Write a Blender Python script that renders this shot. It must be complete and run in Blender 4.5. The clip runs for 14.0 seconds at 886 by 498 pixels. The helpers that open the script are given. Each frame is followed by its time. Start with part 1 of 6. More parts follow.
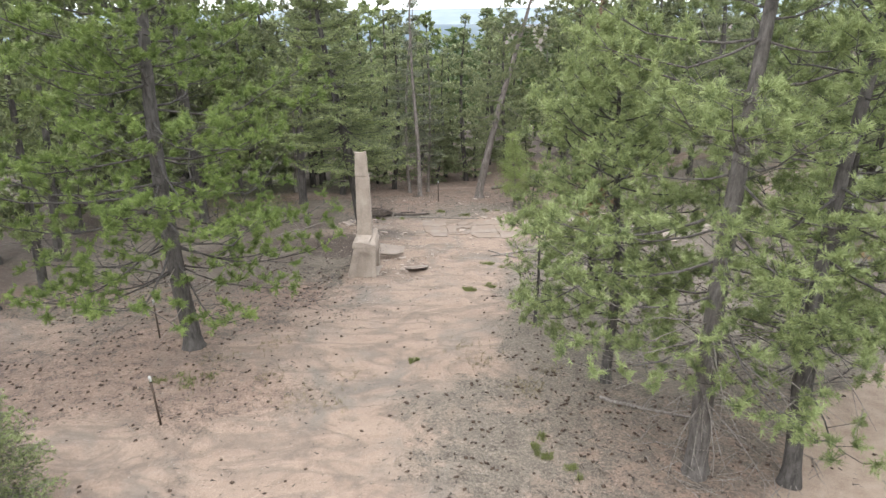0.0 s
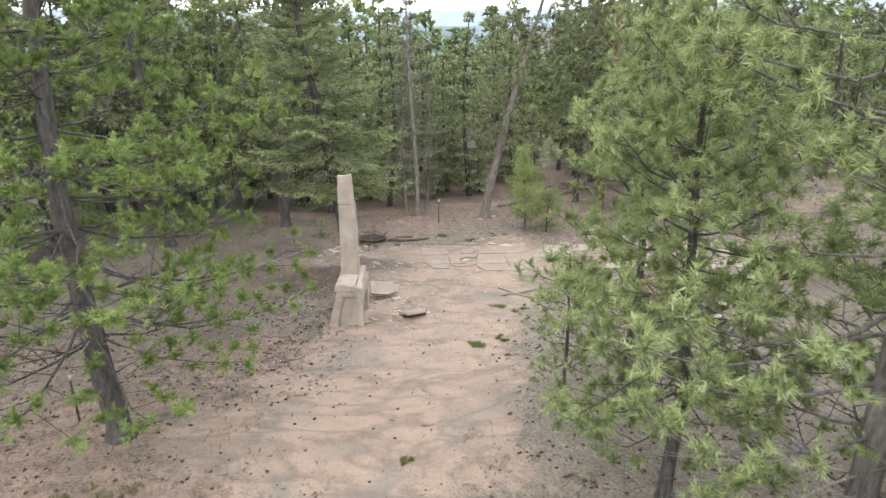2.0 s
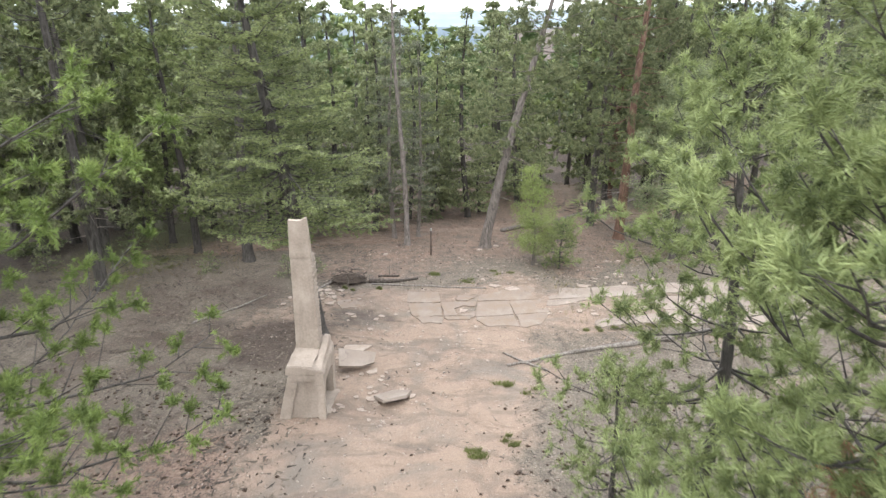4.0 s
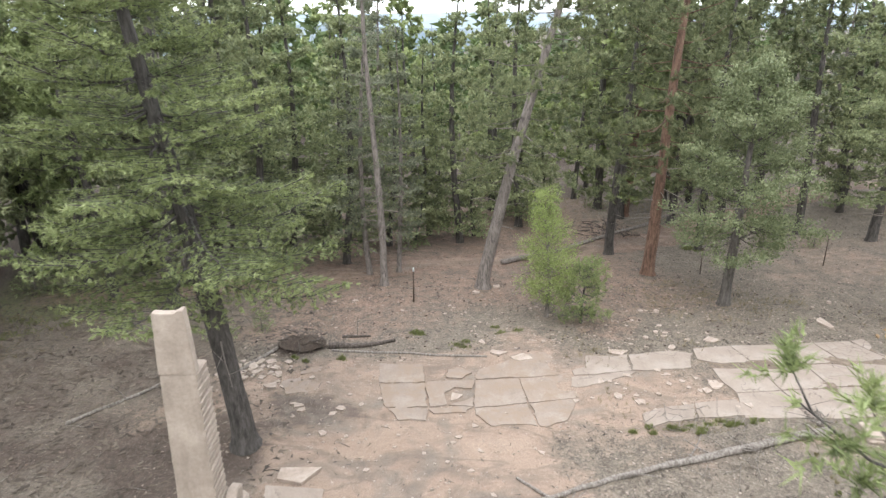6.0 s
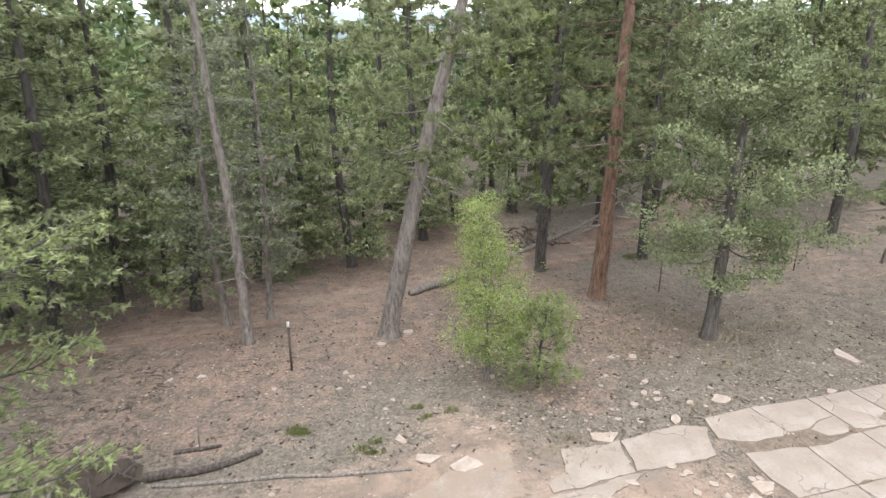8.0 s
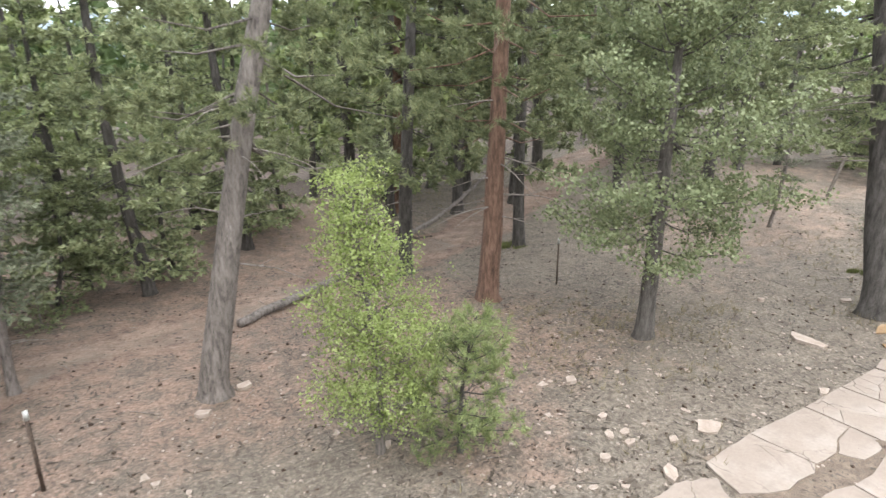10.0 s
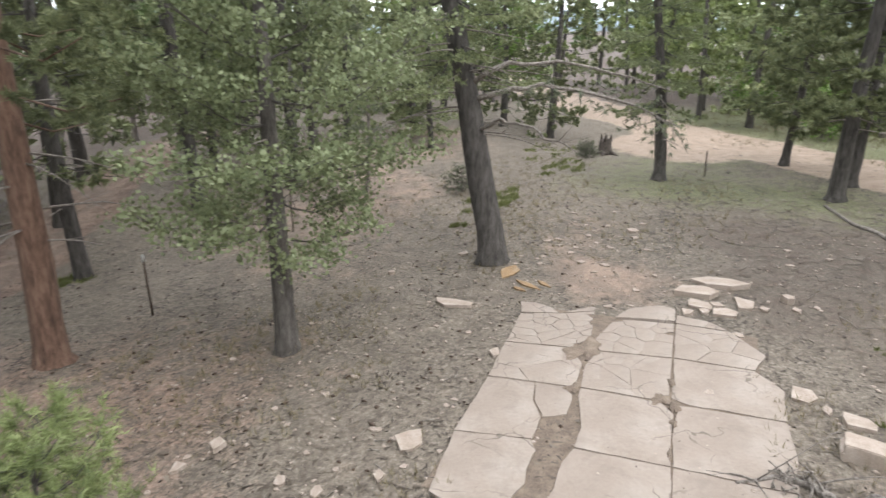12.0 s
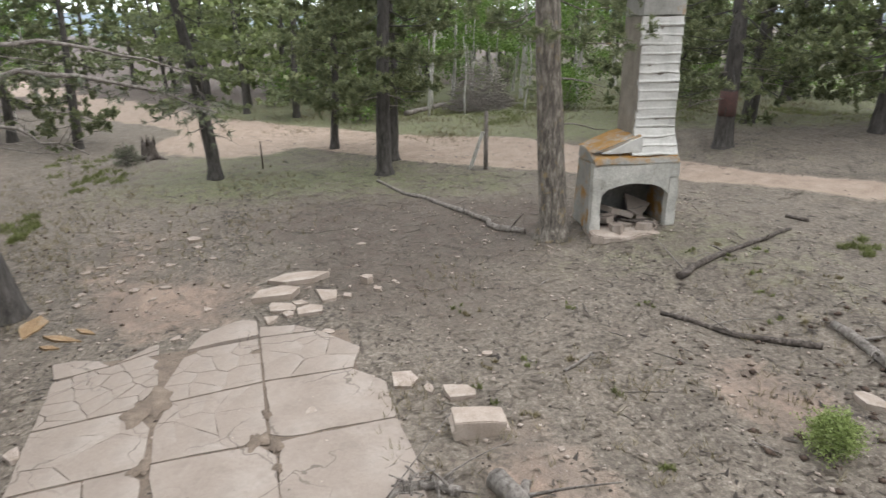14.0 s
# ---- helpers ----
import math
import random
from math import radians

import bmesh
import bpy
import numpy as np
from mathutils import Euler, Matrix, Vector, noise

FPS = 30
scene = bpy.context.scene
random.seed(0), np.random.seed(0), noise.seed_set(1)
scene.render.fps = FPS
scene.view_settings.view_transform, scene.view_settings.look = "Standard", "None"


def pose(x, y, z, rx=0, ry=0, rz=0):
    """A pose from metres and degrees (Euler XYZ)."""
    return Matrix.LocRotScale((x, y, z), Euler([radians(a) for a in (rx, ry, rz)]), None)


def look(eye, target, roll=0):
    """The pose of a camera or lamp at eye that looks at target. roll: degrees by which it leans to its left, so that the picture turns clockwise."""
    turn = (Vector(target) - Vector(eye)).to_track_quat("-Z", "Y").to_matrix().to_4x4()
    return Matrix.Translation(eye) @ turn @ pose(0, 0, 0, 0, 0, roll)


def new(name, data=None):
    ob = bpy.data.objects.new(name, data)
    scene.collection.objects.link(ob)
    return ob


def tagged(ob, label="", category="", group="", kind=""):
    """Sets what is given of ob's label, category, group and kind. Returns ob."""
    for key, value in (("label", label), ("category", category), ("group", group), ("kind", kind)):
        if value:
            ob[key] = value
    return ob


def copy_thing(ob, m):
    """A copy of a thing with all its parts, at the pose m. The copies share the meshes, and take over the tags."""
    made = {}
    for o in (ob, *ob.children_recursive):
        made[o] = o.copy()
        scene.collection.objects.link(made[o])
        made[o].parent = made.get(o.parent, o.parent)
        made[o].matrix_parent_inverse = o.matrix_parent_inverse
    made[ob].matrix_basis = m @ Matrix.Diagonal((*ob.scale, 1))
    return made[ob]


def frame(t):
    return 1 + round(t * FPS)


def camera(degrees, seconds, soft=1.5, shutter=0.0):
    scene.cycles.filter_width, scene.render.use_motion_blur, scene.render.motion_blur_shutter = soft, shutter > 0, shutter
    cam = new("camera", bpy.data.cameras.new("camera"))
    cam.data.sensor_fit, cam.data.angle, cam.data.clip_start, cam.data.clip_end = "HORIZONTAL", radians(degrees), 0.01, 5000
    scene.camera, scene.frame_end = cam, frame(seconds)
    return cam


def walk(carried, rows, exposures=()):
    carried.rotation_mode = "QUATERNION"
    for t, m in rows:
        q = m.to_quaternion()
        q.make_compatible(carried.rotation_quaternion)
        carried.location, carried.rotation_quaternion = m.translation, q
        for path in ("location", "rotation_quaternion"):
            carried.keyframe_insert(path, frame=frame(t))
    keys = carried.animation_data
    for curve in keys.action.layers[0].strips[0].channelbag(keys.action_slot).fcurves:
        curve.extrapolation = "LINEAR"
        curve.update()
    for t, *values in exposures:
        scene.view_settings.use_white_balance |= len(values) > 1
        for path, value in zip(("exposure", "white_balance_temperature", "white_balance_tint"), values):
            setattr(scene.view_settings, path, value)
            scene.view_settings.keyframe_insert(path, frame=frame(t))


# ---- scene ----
cam = camera(69.1, 14.0, soft=1.4, shutter=0.25)
METRES, EYE, TILT, LEAN, TURN = 36.0, 10.45, -19.5, 0.0, 0.0
ROWS = [
    (0.0, 0.0, 0.0, 0.0, -0.0, -0.0, 0.0),
    (0.5, -0.0005, 0.0295, 0.0089, 0.0, 0.03, -0.03),
    (1.0, -0.0011, 0.0612, 0.0183, 0.0, 0.07, -0.03),
    (1.5, -0.0018, 0.0948, 0.0287, 0.02, 0.1, 0.0),
    (2.0, -0.0017, 0.1304, 0.04, 0.0, 0.14, -0.05),
    (2.5, 0.0007, 0.1664, 0.0508, -0.01, 0.17, -0.03),
    (3.0, 0.0031, 0.204, 0.0623, -0.04, 0.19, -0.04),
    (5.5, 0.0098, 0.4246, 0.1244, -0.31, 0.3, 0.0),
    (6.0, 0.0112, 0.4738, 0.1333, -0.91, 0.34, 0.23),
    (6.5, 0.0123, 0.5247, 0.1429, -2.57, 0.34, 0.81),
    (7.0, 0.0133, 0.5757, 0.1505, -5.26, 0.29, 1.79),
    (7.5, 0.0145, 0.6252, 0.1566, -8.05, 0.17, 2.78),
    (10.0, 0.033, 0.8242, 0.1616, -26.69, -1.62, 9.01),
    (10.5, 0.0423, 0.8516, 0.1608, -33.61, -2.77, 11.11),
    (11.0, 0.0534, 0.8737, 0.161, -43.58, -4.87, 13.86),
    (11.5, 0.0666, 0.8903, 0.1595, -54.23, -7.57, 16.35),
    (12.0, 0.0809, 0.9022, 0.1565, -65.09, -10.73, 18.25),
    (12.5, 0.0956, 0.9091, 0.1524, -76.09, -14.26, 19.51),
    (13.0, 0.1097, 0.911, 0.1489, -86.65, -17.78, 20.09),
    (13.5, 0.1228, 0.9084, 0.1446, -96.25, -20.99, 20.11),
    (14.0, 0.1347, 0.9025, 0.1396, -105.06, -23.92, 19.7),
]
EXPOSURES = [(0.0, 0.9), (3.0, 1.04), (6.5, 1.07), (8.5, 1.22), (10.0, 1.36), (11.0, 1.27), (12.0, 0.93), (13.0, 0.75), (14.0, 0.6)]
walk(cam, [(t, pose(0, 0, EYE, TILT, LEAN, TURN) @ pose(METRES * x, METRES * y, METRES * z, 90 + pitch, roll, yaw)) for t, x, y, z, yaw, pitch, roll in ROWS], EXPOSURES)

# ---- world, sun, exposure ----
world = bpy.data.worlds.new("overcast_sky")
scene.world = world
world.use_nodes = True
wn, wl = world.node_tree.nodes, world.node_tree.links
wn.clear()
sky = wn.new("ShaderNodeTexSky")
sky.sky_type = "NISHITA"
sky.sun_disc = False
sky.sun_elevation, sky.sun_rotation = radians(52), radians(200)
sky.altitude = 2500.0
w_co = wn.new("ShaderNodeTexCoord")
w_noise = wn.new("ShaderNodeTexNoise")
w_noise.inputs["Scale"].default_value, w_noise.inputs["Detail"].default_value = 2.2, 6.0
w_ramp = wn.new("ShaderNodeValToRGB")
w_ramp.color_ramp.elements[0].position, w_ramp.color_ramp.elements[0].color = 0.35, (9.5, 10.1, 10.9, 1)
w_ramp.color_ramp.elements[1].position, w_ramp.color_ramp.elements[1].color = 0.7, (14.5, 14.6, 14.7, 1)
w_mix = wn.new("ShaderNodeMix")
w_mix.data_type = "RGBA"
w_mix.inputs["Factor"].default_value = 0.88
w_bg = wn.new("ShaderNodeBackground")
w_bg.inputs["Strength"].default_value = 0.15
w_out = wn.new("ShaderNodeOutputWorld")
wl.new(w_co.outputs["Generated"], w_noise.inputs["Vector"])
wl.new(w_noise.outputs["Fac"], w_ramp.inputs["Fac"])
wl.new(sky.outputs["Color"], w_mix.inputs["A"])
wl.new(w_ramp.outputs["Color"], w_mix.inputs["B"])
wl.new(w_mix.outputs["Result"], w_bg.inputs["Color"])
wl.new(w_bg.outputs["Background"], w_out.inputs["Surface"])

sun_data = bpy.data.lights.new("sun", "SUN")
sun_data.energy, sun_data.angle, sun_data.color = 0.9, radians(40), (1.0, 0.96, 0.9)
sun = new("sun", sun_data)
sun.matrix_world = look((-12, -25, 50), (0, 12, 0))

# ---- materials ----


def node_kit(name):
    mat = bpy.data.materials.new(name)
    mat.use_nodes = True
    n, l = mat.node_tree.nodes, mat.node_tree.links
    return mat, n, l, n["Principled BSDF"]


def noise_node(n, l, scale, detail=4.0, vec=None, stretch=None, rough=0.55, distort=0.0):
    tex = n.new("ShaderNodeTexNoise")
    tex.inputs["Scale"].default_value, tex.inputs["Detail"].default_value = scale, detail
    tex.inputs["Roughness"].default_value, tex.inputs["Distortion"].default_value = rough, distort
    if vec is None:
        vec = n.new("ShaderNodeTexCoord").outputs["Object"]
    if stretch:
        m = n.new("ShaderNodeMapping")
        m.inputs["Scale"].default_value = stretch
        l.new(vec, m.inputs["Vector"])
        vec = m.outputs["Vector"]
    l.new(vec, tex.inputs["Vector"])
    return tex.outputs["Fac"]


def ramp(n, l, fac, stops):
    r = n.new("ShaderNodeValToRGB")
    el = r.color_ramp.elements
    while len(el) < len(stops):
        el.new(0.5)
    for e, (p, c) in zip(el, stops):
        e.position = p
        e.color = (*c, 1) if len(c) == 3 else c
    l.new(fac, r.inputs["Fac"])
    return r.outputs["Color"]


def blend(n, l, fac, a, b, mode="MIX"):
    m = n.new("ShaderNodeMix")
    m.data_type, m.blend_type = "RGBA", mode
    for sock, v in ((m.inputs["Factor"], fac), (m.inputs["A"], a), (m.inputs["B"], b)):
        if isinstance(v, (int, float)):
            sock.default_value = v
        elif isinstance(v, tuple):
            sock.default_value = (*v, 1)
        else:
            l.new(v, sock)
    return m.outputs["Result"]


def calc(n, l, op, a, b=0.0, clamp=False):
    m = n.new("ShaderNodeMath")
    m.operation, m.use_clamp = op, clamp
    for sock, v in zip(m.inputs, (a, b)):
        if isinstance(v, (int, float)):
            sock.default_value = v
        else:
            l.new(v, sock)
    return m.outputs[0]


def bump(n, l, bsdf, height, strength=0.5, dist=0.02):
    b = n.new("ShaderNodeBump")
    b.inputs["Strength"].default_value, b.inputs["Distance"].default_value = strength, dist
    l.new(height, b.inputs["Height"])
    l.new(b.outputs["Normal"], bsdf.inputs["Normal"])


def attr(n, name):
    a = n.new("ShaderNodeAttribute")
    a.attribute_name = name
    return a.outputs["Fac"]


def ground_material():
    mat, n, l, p = node_kit("forest_floor")
    co = n.new("ShaderNodeTexCoord").outputs["Object"]
    big = noise_node(n, l, 0.35, 5, co)
    mid = noise_node(n, l, 2.2, 6, co, rough=0.65)
    fine = noise_node(n, l, 14.0, 5, co, rough=0.7)
    grit = noise_node(n, l, 60.0, 3, co, rough=0.7)
    wash = noise_node(n, l, 0.8, 7, co, stretch=(0.8, 1.15, 1), rough=0.6, distort=1.2)

    def edge(name, amount=0.9, sharp=3.0):
        v = calc(n, l, "ADD", attr(n, name), calc(n, l, "MULTIPLY", calc(n, l, "SUBTRACT", mid, 0.5), amount))
        v = calc(n, l, "ADD", v, calc(n, l, "MULTIPLY", calc(n, l, "SUBTRACT", fine, 0.5), amount * 0.7))
        return calc(n, l, "ADD", calc(n, l, "MULTIPLY", calc(n, l, "SUBTRACT", v, 0.5), sharp), 0.5, True)

    litter = ramp(n, l, fine, [(0.32, (0.056, 0.044, 0.035)), (0.46, (0.118, 0.099, 0.079)), (0.58, (0.185, 0.161, 0.131)), (0.7, (0.32, 0.287, 0.24))])
    litter = blend(n, l, calc(n, l, "MULTIPLY", big, 0.5), litter, (0.183, 0.147, 0.117))
    needles = ramp(n, l, fine, [(0.3, (0.075, 0.047, 0.036)), (0.5, (0.185, 0.124, 0.096)), (0.72, (0.3, 0.218, 0.175))])
    blot = noise_node(n, l, 0.42, 7, co, rough=0.6, distort=0.8)
    sand = ramp(n, l, wash, [(0.36, (0.134, 0.105, 0.0886)), (0.44, (0.229, 0.168, 0.132)), (0.5, (0.292, 0.216, 0.168)), (0.7, (0.345, 0.262, 0.208))])
    sand = blend(n, l, 0.35, sand, ramp(n, l, fine, [(0.3, (0.154, 0.115, 0.0896)), (0.65, (0.325, 0.254, 0.198))]))
    sand = blend(n, l, calc(n, l, "MULTIPLY", big, 0.5), sand, (0.255, 0.178, 0.133))
    sand = blend(n, l, calc(n, l, "MULTIPLY", calc(n, l, "SUBTRACT", blot, 0.515), 7.0, True), sand, (0.185, 0.155, 0.13))
    rill = noise_node(n, l, 0.55, 5, co, stretch=(1.0, 0.6, 1), rough=0.62, distort=1.6)
    rill = calc(n, l, "ABSOLUTE", calc(n, l, "SUBTRACT", rill, 0.5))
    sand = blend(n, l, calc(n, l, "MULTIPLY", calc(n, l, "SUBTRACT", 0.03, rill), 8.0, True), sand, (0.18, 0.145, 0.12))
    flow = noise_node(n, l, 0.42, 5, co, stretch=(0.75, 1.5, 1), rough=0.55, distort=0.7)
    flow = calc(n, l, "ABSOLUTE", calc(n, l, "SUBTRACT", flow, 0.5))
    flow = calc(n, l, "MULTIPLY", calc(n, l, "SUBTRACT", 0.05, flow), 15.0, True)
    sand = blend(n, l, calc(n, l, "MULTIPLY", flow, calc(n, l, "ADD", 0.25, calc(n, l, "MULTIPLY", mid, 0.9))), sand, (0.125, 0.1, 0.084))
    road = ramp(n, l, mid, [(0.3, (0.25, 0.185, 0.142)), (0.7, (0.365, 0.287, 0.228))])
    moss = ramp(n, l, fine, [(0.3, (0.085, 0.094, 0.046)), (0.7, (0.2, 0.2, 0.112))])
    patch = ramp(n, l, mid, [(0.36, (0.55, 0.54, 0.53)), (0.5, (1.0, 1.0, 1.0)), (0.66, (1.4, 1.4, 1.38))])
    litter = blend(n, l, 0.45, litter, patch, "MULTIPLY")
    needles = blend(n, l, 0.6, needles, patch, "MULTIPLY")
    col = blend(n, l, edge("red"), litter, needles)
    soil = ramp(n, l, fine, [(0.3, (0.03, 0.022, 0.018)), (0.55, (0.085, 0.062, 0.05)), (0.75, (0.16, 0.125, 0.1))])
    col = blend(n, l, edge("soil", 1.2, 2.0), col, soil)
    col = blend(n, l, edge("grass", 1.1), col, moss)
    col = blend(n, l, edge("bare", 1.7, 1.7), col, sand)
    col = blend(n, l, edge("clay", 1.2, 2.0), col, soil)
    col = blend(n, l, edge("road", 0.5), col, road)
    col = blend(n, l, 0.4, col, ramp(n, l, grit, [(0.3, (0.2, 0.2, 0.2)), (0.7, (1.85, 1.85, 1.85))]), "MULTIPLY")
    l.new(col, p.inputs["Base Color"])
    p.inputs["Roughness"].default_value = 0.95
    speck = noise_node(n, l, 24.0, 3, co, rough=0.6)
    col = blend(n, l, calc(n, l, "MULTIPLY", calc(n, l, "SUBTRACT", speck, 0.635), 9.0, True), col, (0.38, 0.335, 0.29))
    l.new(col, p.inputs["Base Color"])
    h = calc(n, l, "ADD", calc(n, l, "MULTIPLY", fine, 0.6), calc(n, l, "ADD", grit, calc(n, l, "MULTIPLY", mid, 1.2)))
    bump(n, l, p, h, 0.6, 0.03)
    return mat


def foliage_material(name, dark, light, tip, clump=1.4, back=0.25):
    mat, n, l, p = node_kit(name)
    co = n.new("ShaderNodeTexCoord").outputs["Object"]
    geo = n.new("ShaderNodeNewGeometry")
    isl = geo.outputs["Random Per Island"]
    cl = noise_node(n, l, clump, 3, co)
    info = n.new("ShaderNodeObjectInfo")
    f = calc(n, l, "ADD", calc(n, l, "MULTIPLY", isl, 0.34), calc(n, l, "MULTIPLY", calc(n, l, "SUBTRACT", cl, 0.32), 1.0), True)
    # fresh growth plus the clumps' shading, painted as lighter outer and top needles
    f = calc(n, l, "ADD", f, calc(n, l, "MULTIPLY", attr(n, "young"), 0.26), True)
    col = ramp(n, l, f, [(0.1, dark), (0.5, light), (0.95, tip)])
    col = blend(n, l, calc(n, l, "MULTIPLY", info.outputs["Random"], 0.25), col, tuple(0.5 * (u + v) for u, v in zip(dark, light)))
    l.new(col, p.inputs["Base Color"])
    p.inputs["Roughness"].default_value = 0.6
    p.inputs["Specular IOR Level"].default_value = 0.35
    tr = n.new("ShaderNodeBsdfTranslucent")
    l.new(col, tr.inputs["Color"])
    mx = n.new("ShaderNodeMixShader")
    mx.inputs["Fac"].default_value = back
    l.new(p.outputs["BSDF"], mx.inputs[1])
    l.new(tr.outputs["BSDF"], mx.inputs[2])
    l.new(mx.outputs["Shader"], n["Material Output"].inputs["Surface"])
    return mat


def bark_material(name, crack, mid, plate, scale=1.0, extra=None):
    mat, n, l, p = node_kit(name)
    co = n.new("ShaderNodeTexCoord").outputs["Object"]
    f = noise_node(n, l, 10.0 * scale, 7, co, stretch=(1, 1, 0.26), rough=0.72, distort=0.25)
    g = noise_node(n, l, 40.0 * scale, 3, co, stretch=(1, 1, 0.3))
    b = noise_node(n, l, 1.3, 3, co)
    col = ramp(n, l, f, [(0.36, crack), (0.5, mid), (0.64, plate)])
    col = blend(n, l, calc(n, l, "MULTIPLY", b, 0.5), col, mid)
    if extra:
        e = noise_node(n, l, 3.0, 5, co, rough=0.7)
        col = blend(n, l, calc(n, l, "MULTIPLY", calc(n, l, "SUBTRACT", e, 0.57), 9.0, True), col, extra)
    l.new(col, p.inputs["Base Color"])
    p.inputs["Roughness"].default_value = 0.9
    bump(n, l, p, calc(n, l, "ADD", f, calc(n, l, "MULTIPLY", g, 0.35)), 0.9, 0.05)
    return mat


def stone_material(name, a, b, c, lichen=None, scale=1.0, grain=0.3, bias=0.575, soil=None, cracks=False):
    mat, n, l, p = node_kit(name)
    co = n.new("ShaderNodeTexCoord").outputs["Object"]
    big = noise_node(n, l, 1.1 * scale, 5, co)
    fine = noise_node(n, l, 18.0 * scale, 5, co, rough=0.7)
    streak = noise_node(n, l, 4.0 * scale, 4, co, stretch=(1, 1, 0.2))
    col = ramp(n, l, big, [(0.32, a), (0.5, b), (0.68, c)])
    col = blend(n, l, grain, col, ramp(n, l, fine, [(0.3, tuple(0.45 * v for v in a)), (0.7, c)]))
    col = blend(n, l, calc(n, l, "MULTIPLY", calc(n, l, "SUBTRACT", streak, 0.5), 1.6, True), col, tuple(0.55 * v for v in a))
    info = n.new("ShaderNodeObjectInfo")
    col = blend(n, l, calc(n, l, "MULTIPLY", info.outputs["Random"], 0.22), col, a)
    if lichen:
        e = noise_node(n, l, 2.2, 6, co, rough=0.7)
        g2 = n.new("ShaderNodeNewGeometry")
        sep = n.new("ShaderNodeSeparateXYZ")
        l.new(g2.outputs["Normal"], sep.inputs[0])
        up = calc(n, l, "ADD", e, calc(n, l, "MULTIPLY", sep.outputs["Z"], 0.13))
        col = blend(n, l, calc(n, l, "MULTIPLY", calc(n, l, "SUBTRACT", up, bias), 7.0, True), col, lichen)
    if cracks:
        pos = n.new("ShaderNodeNewGeometry").outputs["Position"]
        warp = n.new("ShaderNodeTexNoise")
        warp.inputs["Scale"].default_value = 1.7
        warp.inputs["Detail"].default_value = 4.0
        l.new(pos, warp.inputs["Vector"])
        off = n.new("ShaderNodeVectorMath")
        off.operation = "MULTIPLY_ADD"
        l.new(warp.outputs["Color"], off.inputs[0])
        off.inputs[1].default_value = (0.9, 0.9, 0.0)
        l.new(pos, off.inputs[2])
        vor = n.new("ShaderNodeTexVoronoi")
        vor.feature = "DISTANCE_TO_EDGE"
        vor.inputs["Scale"].default_value = 0.95
        l.new(off.outputs["Vector"], vor.inputs["Vector"])
        line = calc(n, l, "MULTIPLY", calc(n, l, "SUBTRACT", 0.011, vor.outputs["Distance"]), 160.0, True)
        where = calc(n, l, "MULTIPLY", calc(n, l, "SUBTRACT", noise_node(n, l, 0.9, 4, pos), 0.47), 9.0, True)
        col = blend(n, l, calc(n, l, "MULTIPLY", calc(n, l, "MULTIPLY", line, where), 0.75), col, (0.11, 0.09, 0.075))
        stain = noise_node(n, l, 2.4, 6, pos, rough=0.65)
        col = blend(n, l, calc(n, l, "MULTIPLY", calc(n, l, "SUBTRACT", stain, 0.52), 3.0, True), col, tuple(0.72 * v for v in b))
    if soil:
        e = noise_node(n, l, 1.6, 7, n.new("ShaderNodeNewGeometry").outputs["Position"], rough=0.68, distort=0.5)
        col = blend(n, l, calc(n, l, "MULTIPLY", calc(n, l, "SUBTRACT", e, 0.43), 6.0, True), col, soil)
    l.new(col, p.inputs["Base Color"])
    p.inputs["Roughness"].default_value = 0.9
    bump(n, l, p, calc(n, l, "ADD", fine, calc(n, l, "MULTIPLY", big, 2.0)), 0.6, 0.02)
    return mat


M_GROUND = ground_material()
M_PINE = foliage_material("pine_needles", (0.0754, 0.0962, 0.0402), (0.227, 0.274, 0.112), (0.425, 0.48, 0.224), back=0.25)
M_APINE = foliage_material("deep_green_pine_needles", (0.055, 0.08, 0.022), (0.165, 0.225, 0.062), (0.34, 0.42, 0.135), back=0.25)
M_DPINE = foliage_material("dark_pine_needles", (0.058, 0.07, 0.036), (0.168, 0.19, 0.094), (0.315, 0.342, 0.182), back=0.25)
M_FIR = foliage_material("fir_needles", (0.078, 0.095, 0.049), (0.235, 0.268, 0.137), (0.455, 0.48, 0.275), back=0.25)
M_OLIVEFIR = foliage_material("olive_fir_needles", (0.072, 0.09, 0.037), (0.235, 0.278, 0.12), (0.45, 0.5, 0.25), back=0.25)
M_GREYFIR = foliage_material("grey_green_needles", (0.0681, 0.0787, 0.0534), (0.179, 0.197, 0.128), (0.304, 0.324, 0.225), back=0.25)
M_OAK = foliage_material("grey_green_leaves", (0.1, 0.122, 0.06), (0.205, 0.238, 0.125), (0.385, 0.415, 0.255), back=0.3)
M_BRIGHT = foliage_material("fresh_leaves", (0.12, 0.16, 0.05), (0.3, 0.365, 0.128), (0.44, 0.49, 0.235), back=0.4)
M_ASPEN = foliage_material("aspen_leaves", (0.062, 0.112, 0.026), (0.165, 0.262, 0.062), (0.3, 0.39, 0.118), back=0.3)
M_DEAD = foliage_material("dead_needles", (0.16, 0.08, 0.04), (0.34, 0.2, 0.12), (0.5, 0.34, 0.24), back=0.15)
M_GRASS = foliage_material("grass_blades", (0.11, 0.12, 0.045), (0.2, 0.225, 0.085), (0.32, 0.34, 0.15), back=0.3)
M_FLAKE = foliage_material("needle_litter", (0.0291, 0.0222, 0.018), (0.145, 0.116, 0.09), (0.349, 0.313, 0.26), 0.7, back=0.1)
M_DRY = foliage_material("dry_grass", (0.13, 0.11, 0.06), (0.26, 0.22, 0.13), (0.42, 0.37, 0.25), back=0.2)
